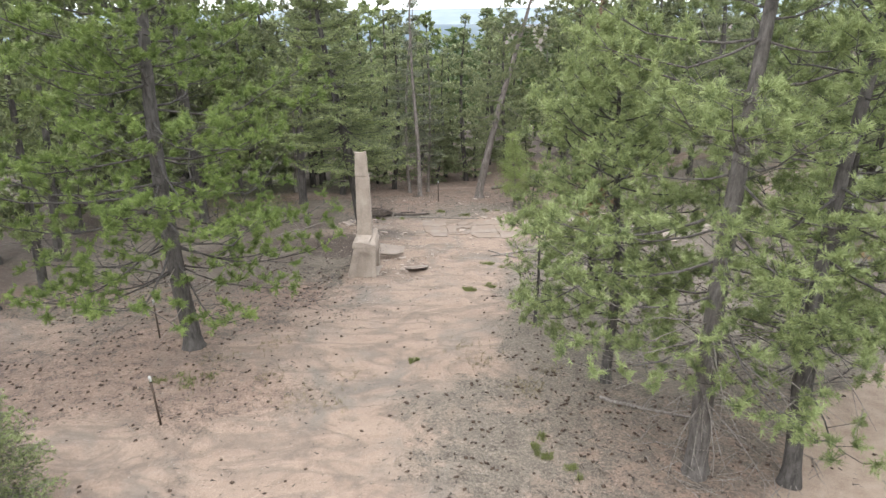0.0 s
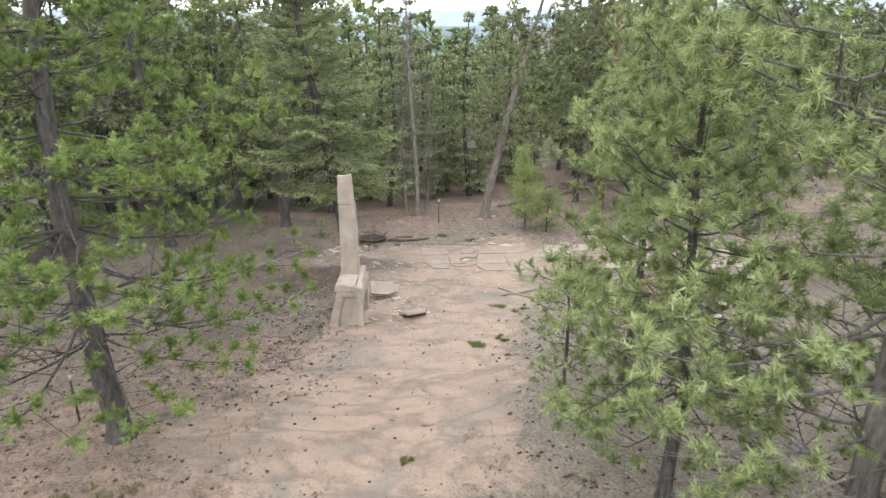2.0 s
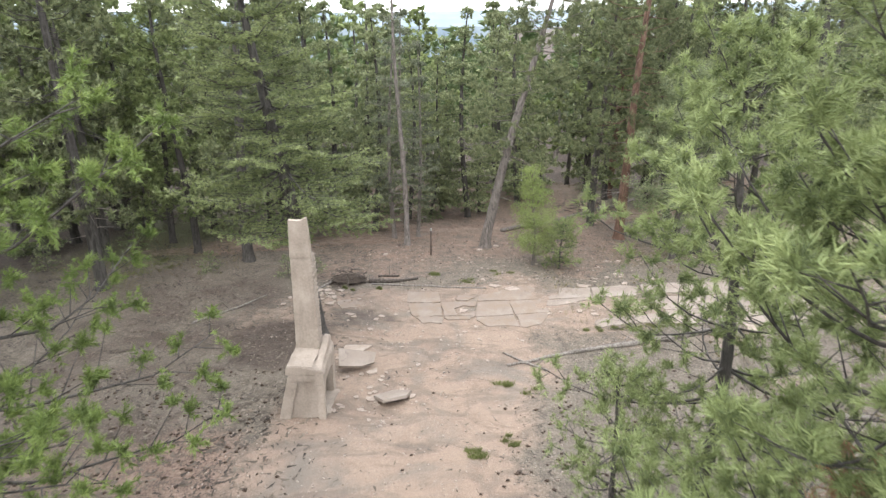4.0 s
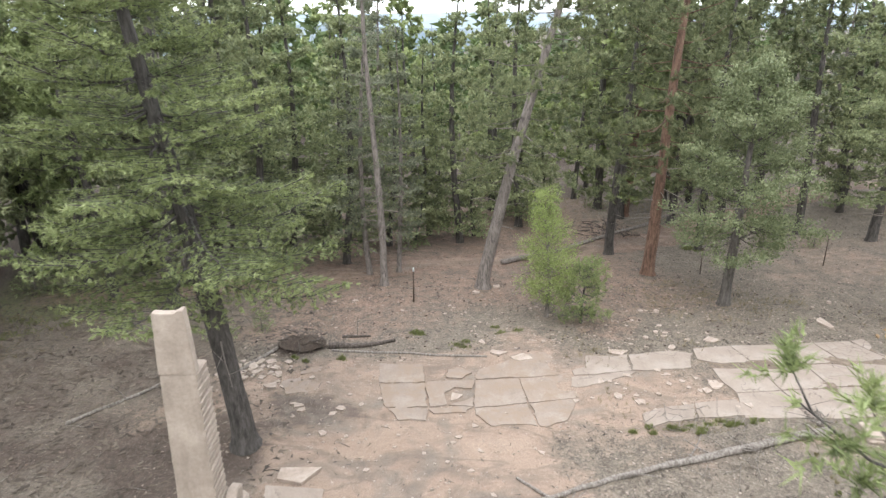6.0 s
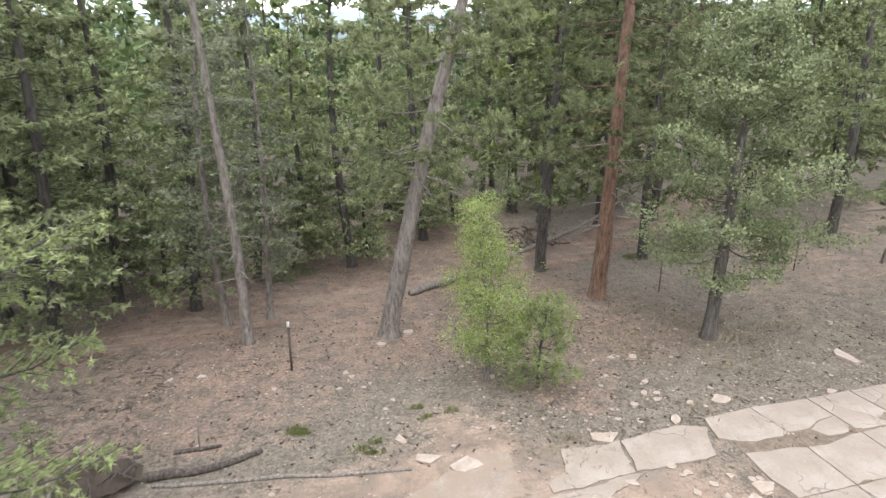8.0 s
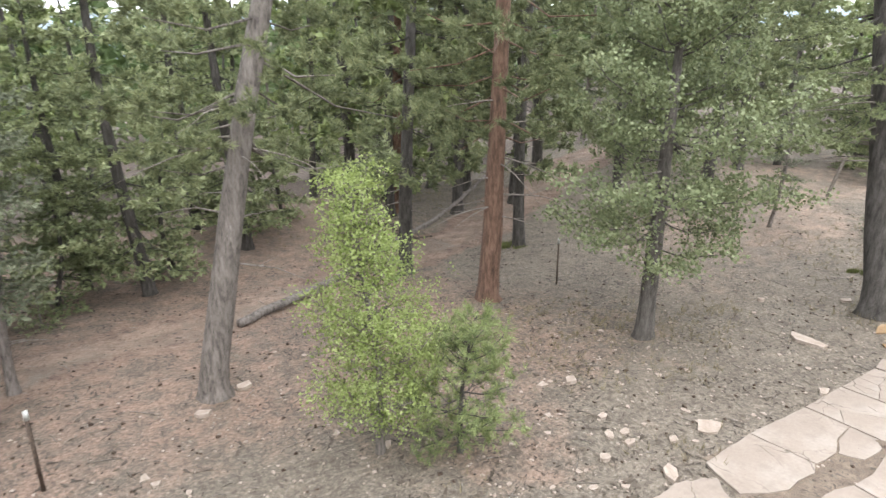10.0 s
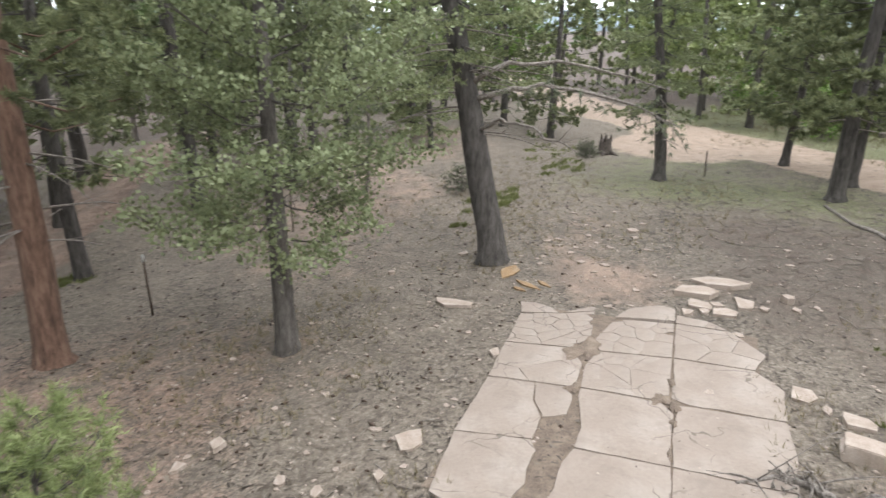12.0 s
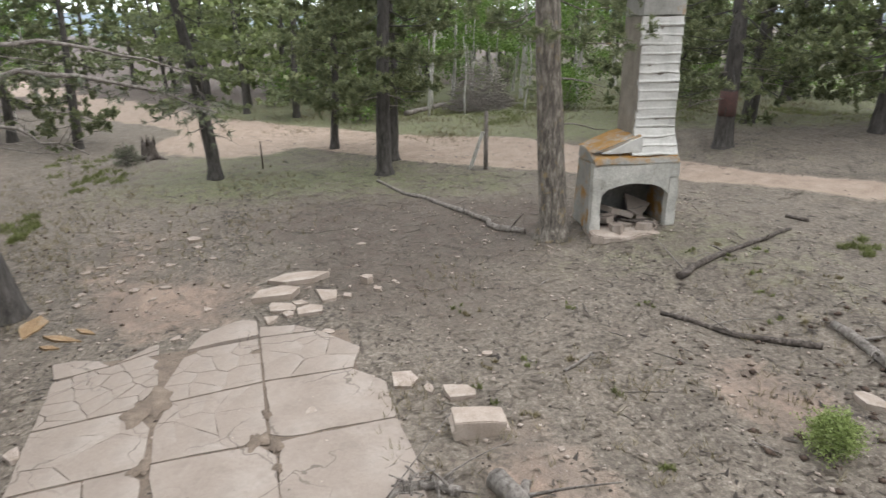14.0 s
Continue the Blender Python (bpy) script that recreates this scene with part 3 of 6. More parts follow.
def make_tree(name, kind, H, r0, cb, R, seed, leaf_mat, bark_mat, lean=(0, 0), nb=60, subs=7, tufts=5, dead=8, big=1.0, lower=1.0, bend=0.25, twigs=True, k=None, wide=1.0, full=None):
    """A tree at the origin: tapered trunk with limbs, bare dead branches, and a crown of many small tufts."""
    rs = np.random.RandomState(seed)
    power, lo, hi, usual, length, width, spread, droop, leaf = KINDS[kind]
    k, power = k or usual, full or power
    root = new(name)
    hs = np.concatenate([[-0.25, 0.0, 0.12, 0.35], np.linspace(0.8, H, 16)])
    ph = rs.rand(2) * 6.28
    off = np.stack([lean[0] * hs + bend * np.sin(hs / H * 4.0 + ph[0]) - bend * math.sin(ph[0]), lean[1] * hs + bend * np.sin(hs / H * 3.4 + ph[1]) - bend * math.sin(ph[1])], 1)
    off *= np.clip(hs / 1.5, 0, 1)[:, None]
    spine = np.column_stack([off, hs])
    rad = r0 * np.clip(1 - hs / H, 0, 1) ** 0.75 + 0.012
    rad = rad * (1 + 0.38 * np.exp(-np.clip(hs, 0, 9) / 0.16))

    def on_trunk(h):
        return np.array([np.interp(h, hs, spine[:, 0]), np.interp(h, hs, spine[:, 1]), h])

    wood = Soup()
    tube(wood, spine, rad, 14 if twigs else 9, 0.16, rs)
    tp, td, ty = [], [], []
    for i in range(nb):
        ring = 5 if kind == "pine" else 7
        tiers = max(2, nb / ring)
        u = min(0.999, max(0.0, (i // ring + 0.5 + rs.normal() * (0.12 if kind == "fir" else 0.2)) / tiers)) ** 0.95
        h = cb + (H * 0.985 - cb) * u
        az = i * 2.399 + rs.rand() * 0.9
        grow = (1 - u) ** power * (0.62 + 0.38 * min(1.0, u * 4)) * (0.62 + 0.55 * rs.rand())
        if u < 0.25:
            grow *= lower
        L = max(0.3, R * grow)
        el = radians(lo + (hi - lo) * u ** 1.3 + rs.normal() * (4 if kind == "fir" else 8))
        out = np.array([math.cos(az), math.sin(az), 0])
        t = np.linspace(0, 1, 6)[:, None]
        side = np.array([-out[1], out[0], 0]) * rs.normal() * 0.14
        curve = 0.16 if kind != "fir" else 0.1
        pts = on_trunk(h) + out * L * t * math.cos(el) + np.array([0, 0, 1]) * L * (math.sin(el) * t + curve * (t ** 2.2) - (0.10 * np.sin(t * 3.0))) + side * L * t ** 2
        pts = pts + np.cumsum(rs.normal(size=(6, 3)) * 0.022 * L, 0) * np.clip(t * 2, 0, 1)
        br = min(0.35 * float(np.interp(h, hs, rad)), 0.007 + 0.0065 * L)
        if twigs or dead or u < 0.25:
            tube(wood, pts[::(1 if twigs else 2)], (br * (1 - 0.85 * t[:, 0]) + 0.003)[::(1 if twigs else 2)], 5 if twigs else 3)
        fwd = unit(pts[-1] - pts[-2])
        across = np.array([-out[1], out[0], 0])
        ns = max(2, int(round(subs * (0.35 + 0.7 * L / R))))
        for s in range(ns):
            sgn = 1 if s % 2 else -1
            if kind == "pine":
                # a rounded clump of bottle-brush shoots out along the limb
                w = min(1.0, 0.2 + 0.8 * (s + 0.2 + 0.8 * rs.rand()) / ns)
                p0 = np.array([np.interp(w, t[:, 0], pts[:, c]) for c in range(3)])
                reach = L * (0.12 + 0.26 * rs.rand()) * (1.25 - w) + 0.12
                sd = unit(fwd * 0.55 + across * sgn * (0.7 + 0.4 * rs.rand()) + [0, 0, 0.12 + 0.2 * rs.normal()])
                p1 = p0 + sd * reach
                if twigs:
                    tube(wood, [p0, p1], [0.3 * br + 0.004, 0.004], 3)
                sh = unit(sd * 0.35 + [0, 0, 0.34] + rs.normal(size=(tufts, 3)) * 0.8)
                sl = (0.11 + 0.16 * rs.rand(tufts, 1)) * math.sqrt(big)
                for q in (0.15, 0.6, 1.0):
                    tp.append(p1 + sh * sl * q)
                    td.append(sh)
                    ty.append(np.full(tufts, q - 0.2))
                continue
            w = 0.16 + 0.82 * (s + rs.rand()) / ns
            p0 = np.array([np.interp(w, t[:, 0], pts[:, c]) for c in range(3)])
            if kind == "fir":
                # flat sprays either side of the limb, shorter towards its tip
                sd = unit(fwd * 0.7 + across * sgn * (0.8 + 0.3 * rs.rand()) + [0, 0, -0.1 + 0.07 * rs.normal()])
                sl = L * 0.42 * (1.08 - w) ** 0.8 * (0.7 + 0.5 * rs.rand()) + 0.14
                p1 = p0 + sd * sl
                if twigs:
                    tube(wood, [p0, p1], [0.3 * br + 0.004, 0.003], 3)
                m = max(2, int(tufts * (0.5 + sl)))
                q = (np.arange(m)[:, None] + rs.rand(m, 1)) / m
                tp.append(p0 + (p1 - p0) * q + rs.normal(size=(m, 3)) * [0.05, 0.05, 0.018] * big - np.array([0, 0, 0.16]) * sl * q ** 2)
                td.append(unit(sd + across * rs.normal(size=(m, 1)) * 0.5 + fwd * rs.normal(size=(m, 1)) * 0.4 + [0, 0, -0.05]))
                ty.append(q[:, 0] * w)
                continue
            sd = unit(fwd * 0.75 + across * sgn * (0.85 + 0.3 * rs.rand()) + np.array([0, 0, 0.25 + rs.normal() * 0.2]))
            sl = L * (0.2 + 0.22 * rs.rand()) * (1.15 - 0.6 * w) + 0.16
            p1 = p0 + sd * sl
            if twigs:
                tube(wood, [p0, p1], [0.3 * br + 0.004, 0.003], 3)
            puff = 0.2 * math.sqrt(big)
            for c in ([p1, p0 + (p1 - p0) * 0.5 + rs.normal(size=3) * 0.08] if sl > 0.35 else [p1]):
                o = rs.normal(size=(tufts, 3)) * [0.75, 0.75, 0.22] * puff
                tp.append(c + o)
                td.append(unit(sd * 0.6 + o / puff * 0.6 + [0, 0, 0.2]))
                # upper leaves of a puff get the lighter colour, painting in light from above
                ty.append(np.clip(0.35 + o[:, 2] / puff, 0, 1))
        tp.append(pts[-1:] + 0)
        td.append(fwd[None])
        ty.append(np.ones(1))
    trunk = part("trunk", wood.mesh("trunk", bark_mat, True), root)
    for i in range(dead):
        snag = Soup()
        h = cb * (0.55 + 0.75 * rs.rand()) if cb > 2 else cb + 2.5 * rs.rand()
        az, L = rs.rand() * 6.28, R * (0.25 + 0.4 * rs.rand())
        out = np.array([math.cos(az), math.sin(az), -0.1 + 0.2 * rs.rand()])
        t = np.linspace(0, 1, 6)[:, None]
        pts = on_trunk(h) + out * L * t + np.array([0, 0, -0.18]) * L * t ** 2 + np.cumsum(rs.normal(size=(6, 3)) * 0.05 * L * 0.4, 0) * t
        tube(snag, pts, 0.024 * (1 - 0.85 * t[:, 0]), 4)
        for s in range(3 if twigs else 1):
            j = 2 + s
            tube(snag, [pts[j], pts[j] + unit(out + rs.normal(size=3) * 0.6) * L * 0.3], [0.009, 0.003], 3)
        part("dead_branch", snag.mesh("dead_branch", M_WOOD, True), trunk, "bare grey dead branch")
    P, D = np.concatenate(tp), np.concatenate(td)
    v, f = blades(P, D, k, length * big, width * big * wide, spread, rs, droop, leaf)
    # young lightens the colour outwards, standing in for shaded clump insides too
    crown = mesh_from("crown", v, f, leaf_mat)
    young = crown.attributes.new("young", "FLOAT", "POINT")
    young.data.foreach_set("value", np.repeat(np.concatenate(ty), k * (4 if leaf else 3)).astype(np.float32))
    part("crown", crown, root)
    return root


def place(ob, x, y, turn=0.0, size=1.0, sink=0.0):
    ob.matrix_basis = pose(x, y, gz(x, y) - sink, 0, 0, turn) @ Matrix.Diagonal((size, size, size, 1))
    return ob


def tag_tree(ob, label, group=""):
    return tagged(ob, label, "tree", group)

# ---- the two chimneys ----


def prism(soup, poly, axis_i, lo, hi):
    """A flat polygon (two coordinates) drawn out along axis_i from lo to hi."""
    n = len(poly)
    v = []
    for h in (lo, hi):
        for p in poly:
            c = list(p)
            c.insert(axis_i, h)
            v.append(c)
    bm = bmesh.new()
    vs = [bm.verts.new(c) for c in v]
    bm.faces.new(vs[:n])
    bm.faces.new(vs[n:][::-1])
    for i in range(n):
        j = (i + 1) % n
        bm.faces.new((vs[i], vs[i + n], vs[j + n], vs[j]))
    bmesh.ops.recalc_face_normals(bm, faces=bm.faces)
    soup_from(soup, bm)


def soup_from(soup, bm):
    bmesh.ops.triangulate(bm, faces=bm.faces)
    bm.verts.index_update()
    soup.add([v.co[:] for v in bm.verts], [[v.index for v in f.verts] for f in bm.faces])
    bm.free()


def worn(me_name, soup, mat, cuts=2, amount=0.012, seed=0, bevel=0.01):
    """Joins the triangles, eases the edges and weathers the surface a little."""
    bm = bmesh.new()
    vs = [bm.verts.new(c) for c in np.concatenate(soup.v)]
    for f in np.concatenate(soup.f):
        bm.faces.new([vs[i] for i in f])
    bmesh.ops.remove_doubles(bm, verts=bm.verts, dist=0.0005)
    bmesh.ops.dissolve_limit(bm, angle_limit=0.02, verts=bm.verts, edges=bm.edges)
    if bevel:
        bmesh.ops.bevel(bm, geom=[e for e in bm.edges if e.is_manifold and e.calc_face_angle(0) > 0.4], offset=bevel, segments=2, affect="EDGES", clamp_overlap=True)
    bmesh.ops.triangulate(bm, faces=bm.faces)
    for _ in range(cuts):
        long_edges = [e for e in bm.edges if e.calc_length() > 0.22]
        if long_edges:
            bmesh.ops.subdivide_edges(bm, edges=long_edges, cuts=1)
            bmesh.ops.triangulate(bm, faces=bm.faces)
    for v in bm.verts:
        c = v.co * 3.1 + Vector((seed, seed, seed))
        v.co += Vector((noise.noise(c), noise.noise(c + Vector((7, 0, 0))), noise.noise(c + Vector((0, 7, 0))))) * amount
    me = bpy.data.meshes.new(me_name)
    bm.to_mesh(me)
    bm.free()
    me.materials.append(mat)
    return me


def build_chimney(label, mats, x, y, turn, seed, total=5.25, mantel=1.5, rubble=True, flue=(-0.36, 0.34, 0.8), top_h=0.85):
    """A concrete fireplace with an arched opening towards its own +x, a sloped shoulder and a tall stepped flue."""
    m_body, m_flue, m_front = mats
    rs = random.Random(seed)
    root = tagged(new("fireplace_chimney"), label, "chimney", "chimneys of the ruined house")
    root.matrix_basis = pose(x, y, gz(x, y) - 0.05, 0, 0, turn)
    W, F, B = (0.9, 0.66, -0.66) if rubble else (0.88, 0.44, -0.74)
    ow, spring, crown_z = (0.7, 0.82, 1.05) if rubble else (0.56, 0.86, 1.06)
    s = Soup()
    side = [(B, 0), (F - 0.12, 0), (F - 0.12, mantel - 0.03), (B + (0.28 if rubble else 0.34), mantel - 0.03)]
    inset = 0.03 if rubble else 0.1
    for a, c in ((-W + inset, -ow - 0.02), (ow + 0.02, W - inset)):
        s = Soup()
        prism(s, side, 1, a, c)
        part("side_wall", worn("side_wall", s, M_LICHENED if rubble else m_body, 3, 0.014, seed), root)
    s = Soup()
    prism(s, [(B + 0.02, 0), (B + 0.26, 0), (B + 0.46, mantel - 0.06), (B + 0.29, mantel - 0.06)], 1, -ow - 0.02, ow + 0.02)
    part("back_wall", worn("back_wall", s, M_SOOT, 3, 0.014, seed + 1, 0.0), root, "soot-darkened firebox back")
    if not rubble:
        # raised ribs framing the sunken side panels
        for a, c in ((-W + 0.02, -W + 0.1), (W - 0.1, W - 0.02)):
            for outline in ([(B - 0.01, 0), (B + 0.3, 0), (B + 0.56, mantel - 0.22), (B + 0.28, mantel - 0.22)], [(B + 0.27, mantel - 0.215), (F - 0.13, mantel - 0.215), (F - 0.13, mantel - 0.03), (B + 0.33, mantel - 0.03)]):
                s = Soup()
                prism(s, outline, 1, a, c)
                part("rib", worn("rib", s, m_body, 3, 0.014, seed + 3), root)
    for sg in (-1, 1):
        s = Soup()
        prism(s, [(sg * ow, 0), (sg * W, 0), (sg * W, mantel - 0.3), (sg * ow, mantel - 0.3)], 0, F - 0.14, F + 0.04)
        part("jamb", worn("jamb", s, M_STREAK if rubble else m_front, 3, 0.022, seed + 2 + sg), root, "pale worn concrete jamb with rain streaks")
    arch = [(-W, mantel - 0.3), (-ow, mantel - 0.3), (-ow, spring)]
    for i in range(1, 12):
        t = -1 + 2 * i / 12
        arch.append((ow * t, spring + (crown_z - spring) * (1 - t * t) ** 0.6))
    arch += [(ow, spring), (ow, mantel - 0.3), (W, mantel - 0.3), (W, mantel), (-W, mantel)]
    s = Soup()
    m_wall = M_STREAK if rubble else m_front
    prism(s, arch, 0, F - 0.15, F + 0.045)
    part("arched_lintel", worn("arched_lintel", s, m_wall, 3, 0.018, seed + 5, 0.0), root, "pale arched concrete lintel")
    s = Soup()
    prism(s, [(F - 0.15, mantel - 0.02), (F + 0.07, mantel - 0.02), (F + 0.02, mantel + 0.1), (F - 0.5, mantel + 0.22), (B + 0.3, mantel + 0.22), (B + 0.26, mantel - 0.02)], 1, -W + 0.02, W - 0.02)
    part("mantel_slab", worn("mantel_slab", s, M_LICHENED if rubble else m_body, 3, 0.035, seed + 6, 0.02), root)
    # the shoulder slopes up to the flue at one end
    fl, (x0, x1, fr) = 0.02, flue
    s = Soup()
    prism(s, [(-W + 0.04, mantel + 0.2), (fl + 0.1, mantel + 0.2), (fl + 0.1, mantel + (0.56 if rubble else 0.3)), (fl - 0.12, mantel + (0.48 if rubble else 0.27))], 0, x0, x1 + (0.15 if rubble else 0.02))
    part("shoulder", worn("shoulder", s, M_LICHENED if rubble else m_body, 3, 0.03, seed + 7, 0.03), root, "sloped shoulder with orange lichen" if rubble else "sloped concrete shoulder")
    s = Soup()
    if rubble:
        prism(s, [(-W + 0.2, mantel + 0.19), (fl + 0.1, mantel + 0.19), (fl + 0.1, mantel + 0.5), (fl - 0.12, mantel + 0.43)], 0, x1 + 0.1, x1 + 0.2)
        part("skirt", worn("skirt", s, m_front, 3, 0.03, seed + 12, 0.01), root, "pale rough plaster under the sloped shoulder")
    else:
        prism(s, [(-W + 0.06, mantel + 0.08), (fr + 0.2, mantel + 0.08), (fr + 0.2, mantel + 0.36), (fr - 0.05, mantel + 0.42), (fl + 0.1, mantel + 0.34)], 0, x1 + 0.025, F + 0.01)
        part("hood", worn("hood", s, m_body, 3, 0.02, seed + 12, 0.02), root, "sloped concrete hood over the opening")
    s = Soup()
    top_z = total - top_h
    prism(s, [(x0, mantel + 0.15), (x1, mantel + 0.15), (x1 - 0.06, top_z), (x0 + 0.03, top_z)], 1, fl, fr)
    flue_part = part("flue", worn("flue", s, M_TANSIDE if rubble else m_flue, 4, 0.016, seed + 8), root)
    # stepped courses up the front of the flue, each with a ragged lower lip
    n = 22 if not rubble else 15
    base = mantel + (0.2 if not rubble else 0.12)
    for i in range(n):
        z0 = base + (top_z - base - 0.02) * i / n
        z1 = base + (top_z - base - 0.02) * (i + 1) / n + 0.012
        xf = x1 - 0.06 * i / n
        hh = z1 - z0
        skirt = max(0, 3 - i) / 3 if rubble else max(0, 2 - i) / 2
        lo = 0.2 * skirt if rubble else 0.0
        up = 0.2 * max(0, 2 - i) / 3 if rubble else 0.0
        s = Soup()
        if rubble:
            lip = 0.024 + 0.02 * rs.random()
            prof = [(xf - 0.05, z0), (xf + lip + lo - 0.012, z0 + 0.01 * rs.random()), (xf + lip + lo, z0 + 0.16 * hh), (xf + 0.5 * lip + 0.75 * lo + 0.25 * up, z0 + 0.34 * hh), (xf + 0.008 + up, z1), (xf - 0.05, z1)]
        else:
            prof = [(xf - 0.05, z0), (xf + 0.012, z0), (xf + 0.02, z0 + 0.6 * hh), (xf + 0.026 + rs.random() * 0.012, z0 + 0.82 * hh), (xf + 0.032, z1), (xf - 0.05, z1)]
        prism(s, prof, 1, fl + 0.005 - (0.1 if rubble else 0.0) * skirt, fr - 0.005 + 0.02 * skirt)
        part("course", worn("course", s, m_front, 3, 0.018 if not rubble else 0.03, seed + 20 + i, 0.006), flue_part)
    s = Soup()
    prism(s, [(x0 + 0.01, top_z + 0.012), (x1 - 0.03, top_z + 0.012), (x1 - 0.1, total + 0.05), (x1 - 0.16, total + 0.04), (x1 - 0.24, total - 0.01), (x0 + 0.04, total)], 1, fl + 0.004, (fr + 0.015) if rubble else fl + 0.17)
    part("flue_cap", worn("flue_cap", s, m_flue, 4, 0.02, seed + 9), flue_part, "smooth upper block above a crack")
    s = Soup()
    if rubble:
        prism(s, [(F - 0.7, -W + 0.1), (F + 0.3, -W - 0.05), (F + 0.5, -W + 0.1), (F + 0.55, -0.3), (F + 0.48, 0.3), (F + 0.52, W - 0.05), (F + 0.25, W + 0.2), (F - 0.7, W - 0.1)], 2, -0.2, 0.1)
    else:
        prism(s, [(F - 0.7, -W + 0.1), (F + 0.02, -W + 0.12), (F + 0.16, -0.5), (F + 0.1, 0.1), (F + 0.2, W - 0.2), (F - 0.7, W - 0.1)], 2, -0.2, 0.06)
    part("hearth", worn("hearth", s, M_STONE if rubble else m_body, 3, 0.05, seed + 10, 0.025), root, "broken pale hearth slab")
    return root


build_chimney("tall bare concrete chimney and fireplace on washed sandy ground", (M_CHIM, M_CHIM, M_CHIM), -3.3, 26.06, 0.0, 3, 5.25, 1.42, False, (-0.36, 0.24, 0.52), 1.0)
CH2 = build_chimney("lichened grey chimney with an arched fireplace full of rubble", (M_CHIM2, M_CHIM2, M_PALE), 16.98, 25.33, 172.0, 11, 5.3, 1.46, True, (-0.6, 0.38, 0.86), 1.05)


def put_stone(me, x, y, size, turn, label="", group="broken stones", name="stone", z=None, tilt=(0, 0)):
    ob = new(name, me)
    zz = gz(x, y) if z is None else z
    ob.matrix_basis = pose(x, y, zz + 0.1 * size[2], tilt[0], tilt[1], turn) @ Matrix.Diagonal((*size, 1))
    return tagged(ob, label or "pale angular chunk of broken concrete on the soil", "stone", group)


def chunk_mesh(seed, mat, thick=0.16):
    """A flat angular piece, about one unit across."""
    rs = random.Random(seed)
    n = rs.choice((4, 5, 5, 6, 7))
    a0 = rs.random() * 6
    poly = [(rs.uniform(0.32, 0.6) * math.cos(a0 + 6.283 * i / n + rs.uniform(-0.28, 0.28)), rs.uniform(0.32, 0.6) * math.sin(a0 + 6.283 * i / n + rs.uniform(-0.28, 0.28))) for i in range(n)]
    bm = bmesh.new()
    rings = []
    for z, f in ((-thick, 0.98), (thick * 0.86, 1.0), (thick, 0.975)):
        rings.append([bm.verts.new((x * f, y * f, z + 0.12 * thick * (rs.random() - 0.5))) for x, y in poly])
    for a, c in zip(rings, rings[1:]):
        for i in range(n):
            bm.faces.new((a[i], a[(i + 1) % n], c[(i + 1) % n], c[i]))
    bm.faces.new(rings[-1])
    bm.faces.new(rings[0][::-1])
    me = bpy.data.meshes.new("chunk")
    bm.to_mesh(me)
    bm.free()
    me.materials.append(mat)
    return me


ROCKS = [chunk_mesh(40 + i, M_STONE) for i in range(9)]
RUBBLE = [chunk_mesh(70 + i, M_SLAB) for i in range(3)]
ORANGE_ROCK = chunk_mesh(61, M_ORANGE)

m2 = CH2.matrix_basis
for lx, ly, lz, sx, sy, sz, tx, ty, tz in (
    (0.02, 0.3, 0.36, 0.8, 0.62, 0.3, 6, 34, 15), (0.22, -0.12, 0.33, 0.75, 0.5, 0.35, -10, 14, 70), (0.3, -0.45, 0.22, 0.6, 0.42, 0.4, 10, -10, 10), (0.1, -0.3, 0.22, 0.6, 0.5, 0.4, -14, 8, 130),
    (0.38, 0.32, 0.16, 0.5, 0.36, 0.4, 4, 8, 50), (0.88, -0.42, 0.16, 0.42, 0.32, 0.6, 3, -5, 15), (0.82, 0.2, 0.15, 0.4, 0.3, 0.6, -4, 5, 100), (0.55, -0.1, 0.13, 0.34, 0.22, 0.4, 8, 3, 40), (0.62, 0.5, 0.12, 0.26, 0.2, 0.4, 0, 6, 5),
):
    p = m2 @ Vector((lx, ly, lz))
    put_stone(RUBBLE[int(tz) % 3], p.x, p.y, (sx, sy, sz), tz + 172, "pinkish rubble block lying in the fireplace", "fireplace rubble", z=p.z - 0.1 * sz, tilt=(tx, ty))

# ---- the broken concrete floor ----


def ragged(poly, amount, rs, step=0.09):
    """The outline with its edges broken up."""
    out = []
    for (ax, ay), (bx, by) in zip(poly, poly[1:] + poly[:1]):
        L = math.hypot(bx - ax, by - ay)
        n = max(1, int(L / step))
        nx, ny = -(by - ay) / L, (bx - ax) / L
        drift = 0.0
        for i in range(n):
            t = i / n
            drift = 0.75 * drift + amount * (rs.random() - 0.5)
            w = min(1.0, 6 * t, 6 * (1 - t)) if i else 0
            out.append((ax + (bx - ax) * t + nx * drift * w, ay + (by - ay) * t + ny * drift * w))
    return out


def slab_mesh(poly, thick=0.1, bevel=0.0015):
    cx, cy = sum(p[0] for p in poly) / len(poly), sum(p[1] for p in poly) / len(poly)
    bm = bmesh.new()
    rings = []
    for z, inset in ((-thick, 0.0), (-bevel, 0.0), (0.0, bevel)):
        ring = []
        for x, y in poly:
            d = math.hypot(x - cx, y - cy) or 1
            ring.append(bm.verts.new((x - cx - (x - cx) / d * inset, y - cy - (y - cy) / d * inset, z)))
        rings.append(ring)
    n = len(poly)
    for a, b in zip(rings, rings[1:]):
        for i in range(n):
            bm.faces.new((a[i], a[(i + 1) % n], b[(i + 1) % n], b[i]))
    bm.faces.new(rings[-1])
    bmesh.ops.recalc_face_normals(bm, faces=bm.faces)
    me = bpy.data.meshes.new("panel")
    bm.to_mesh(me)
    bm.free()
    me.materials.append(M_SLAB)
    return me, cx, cy


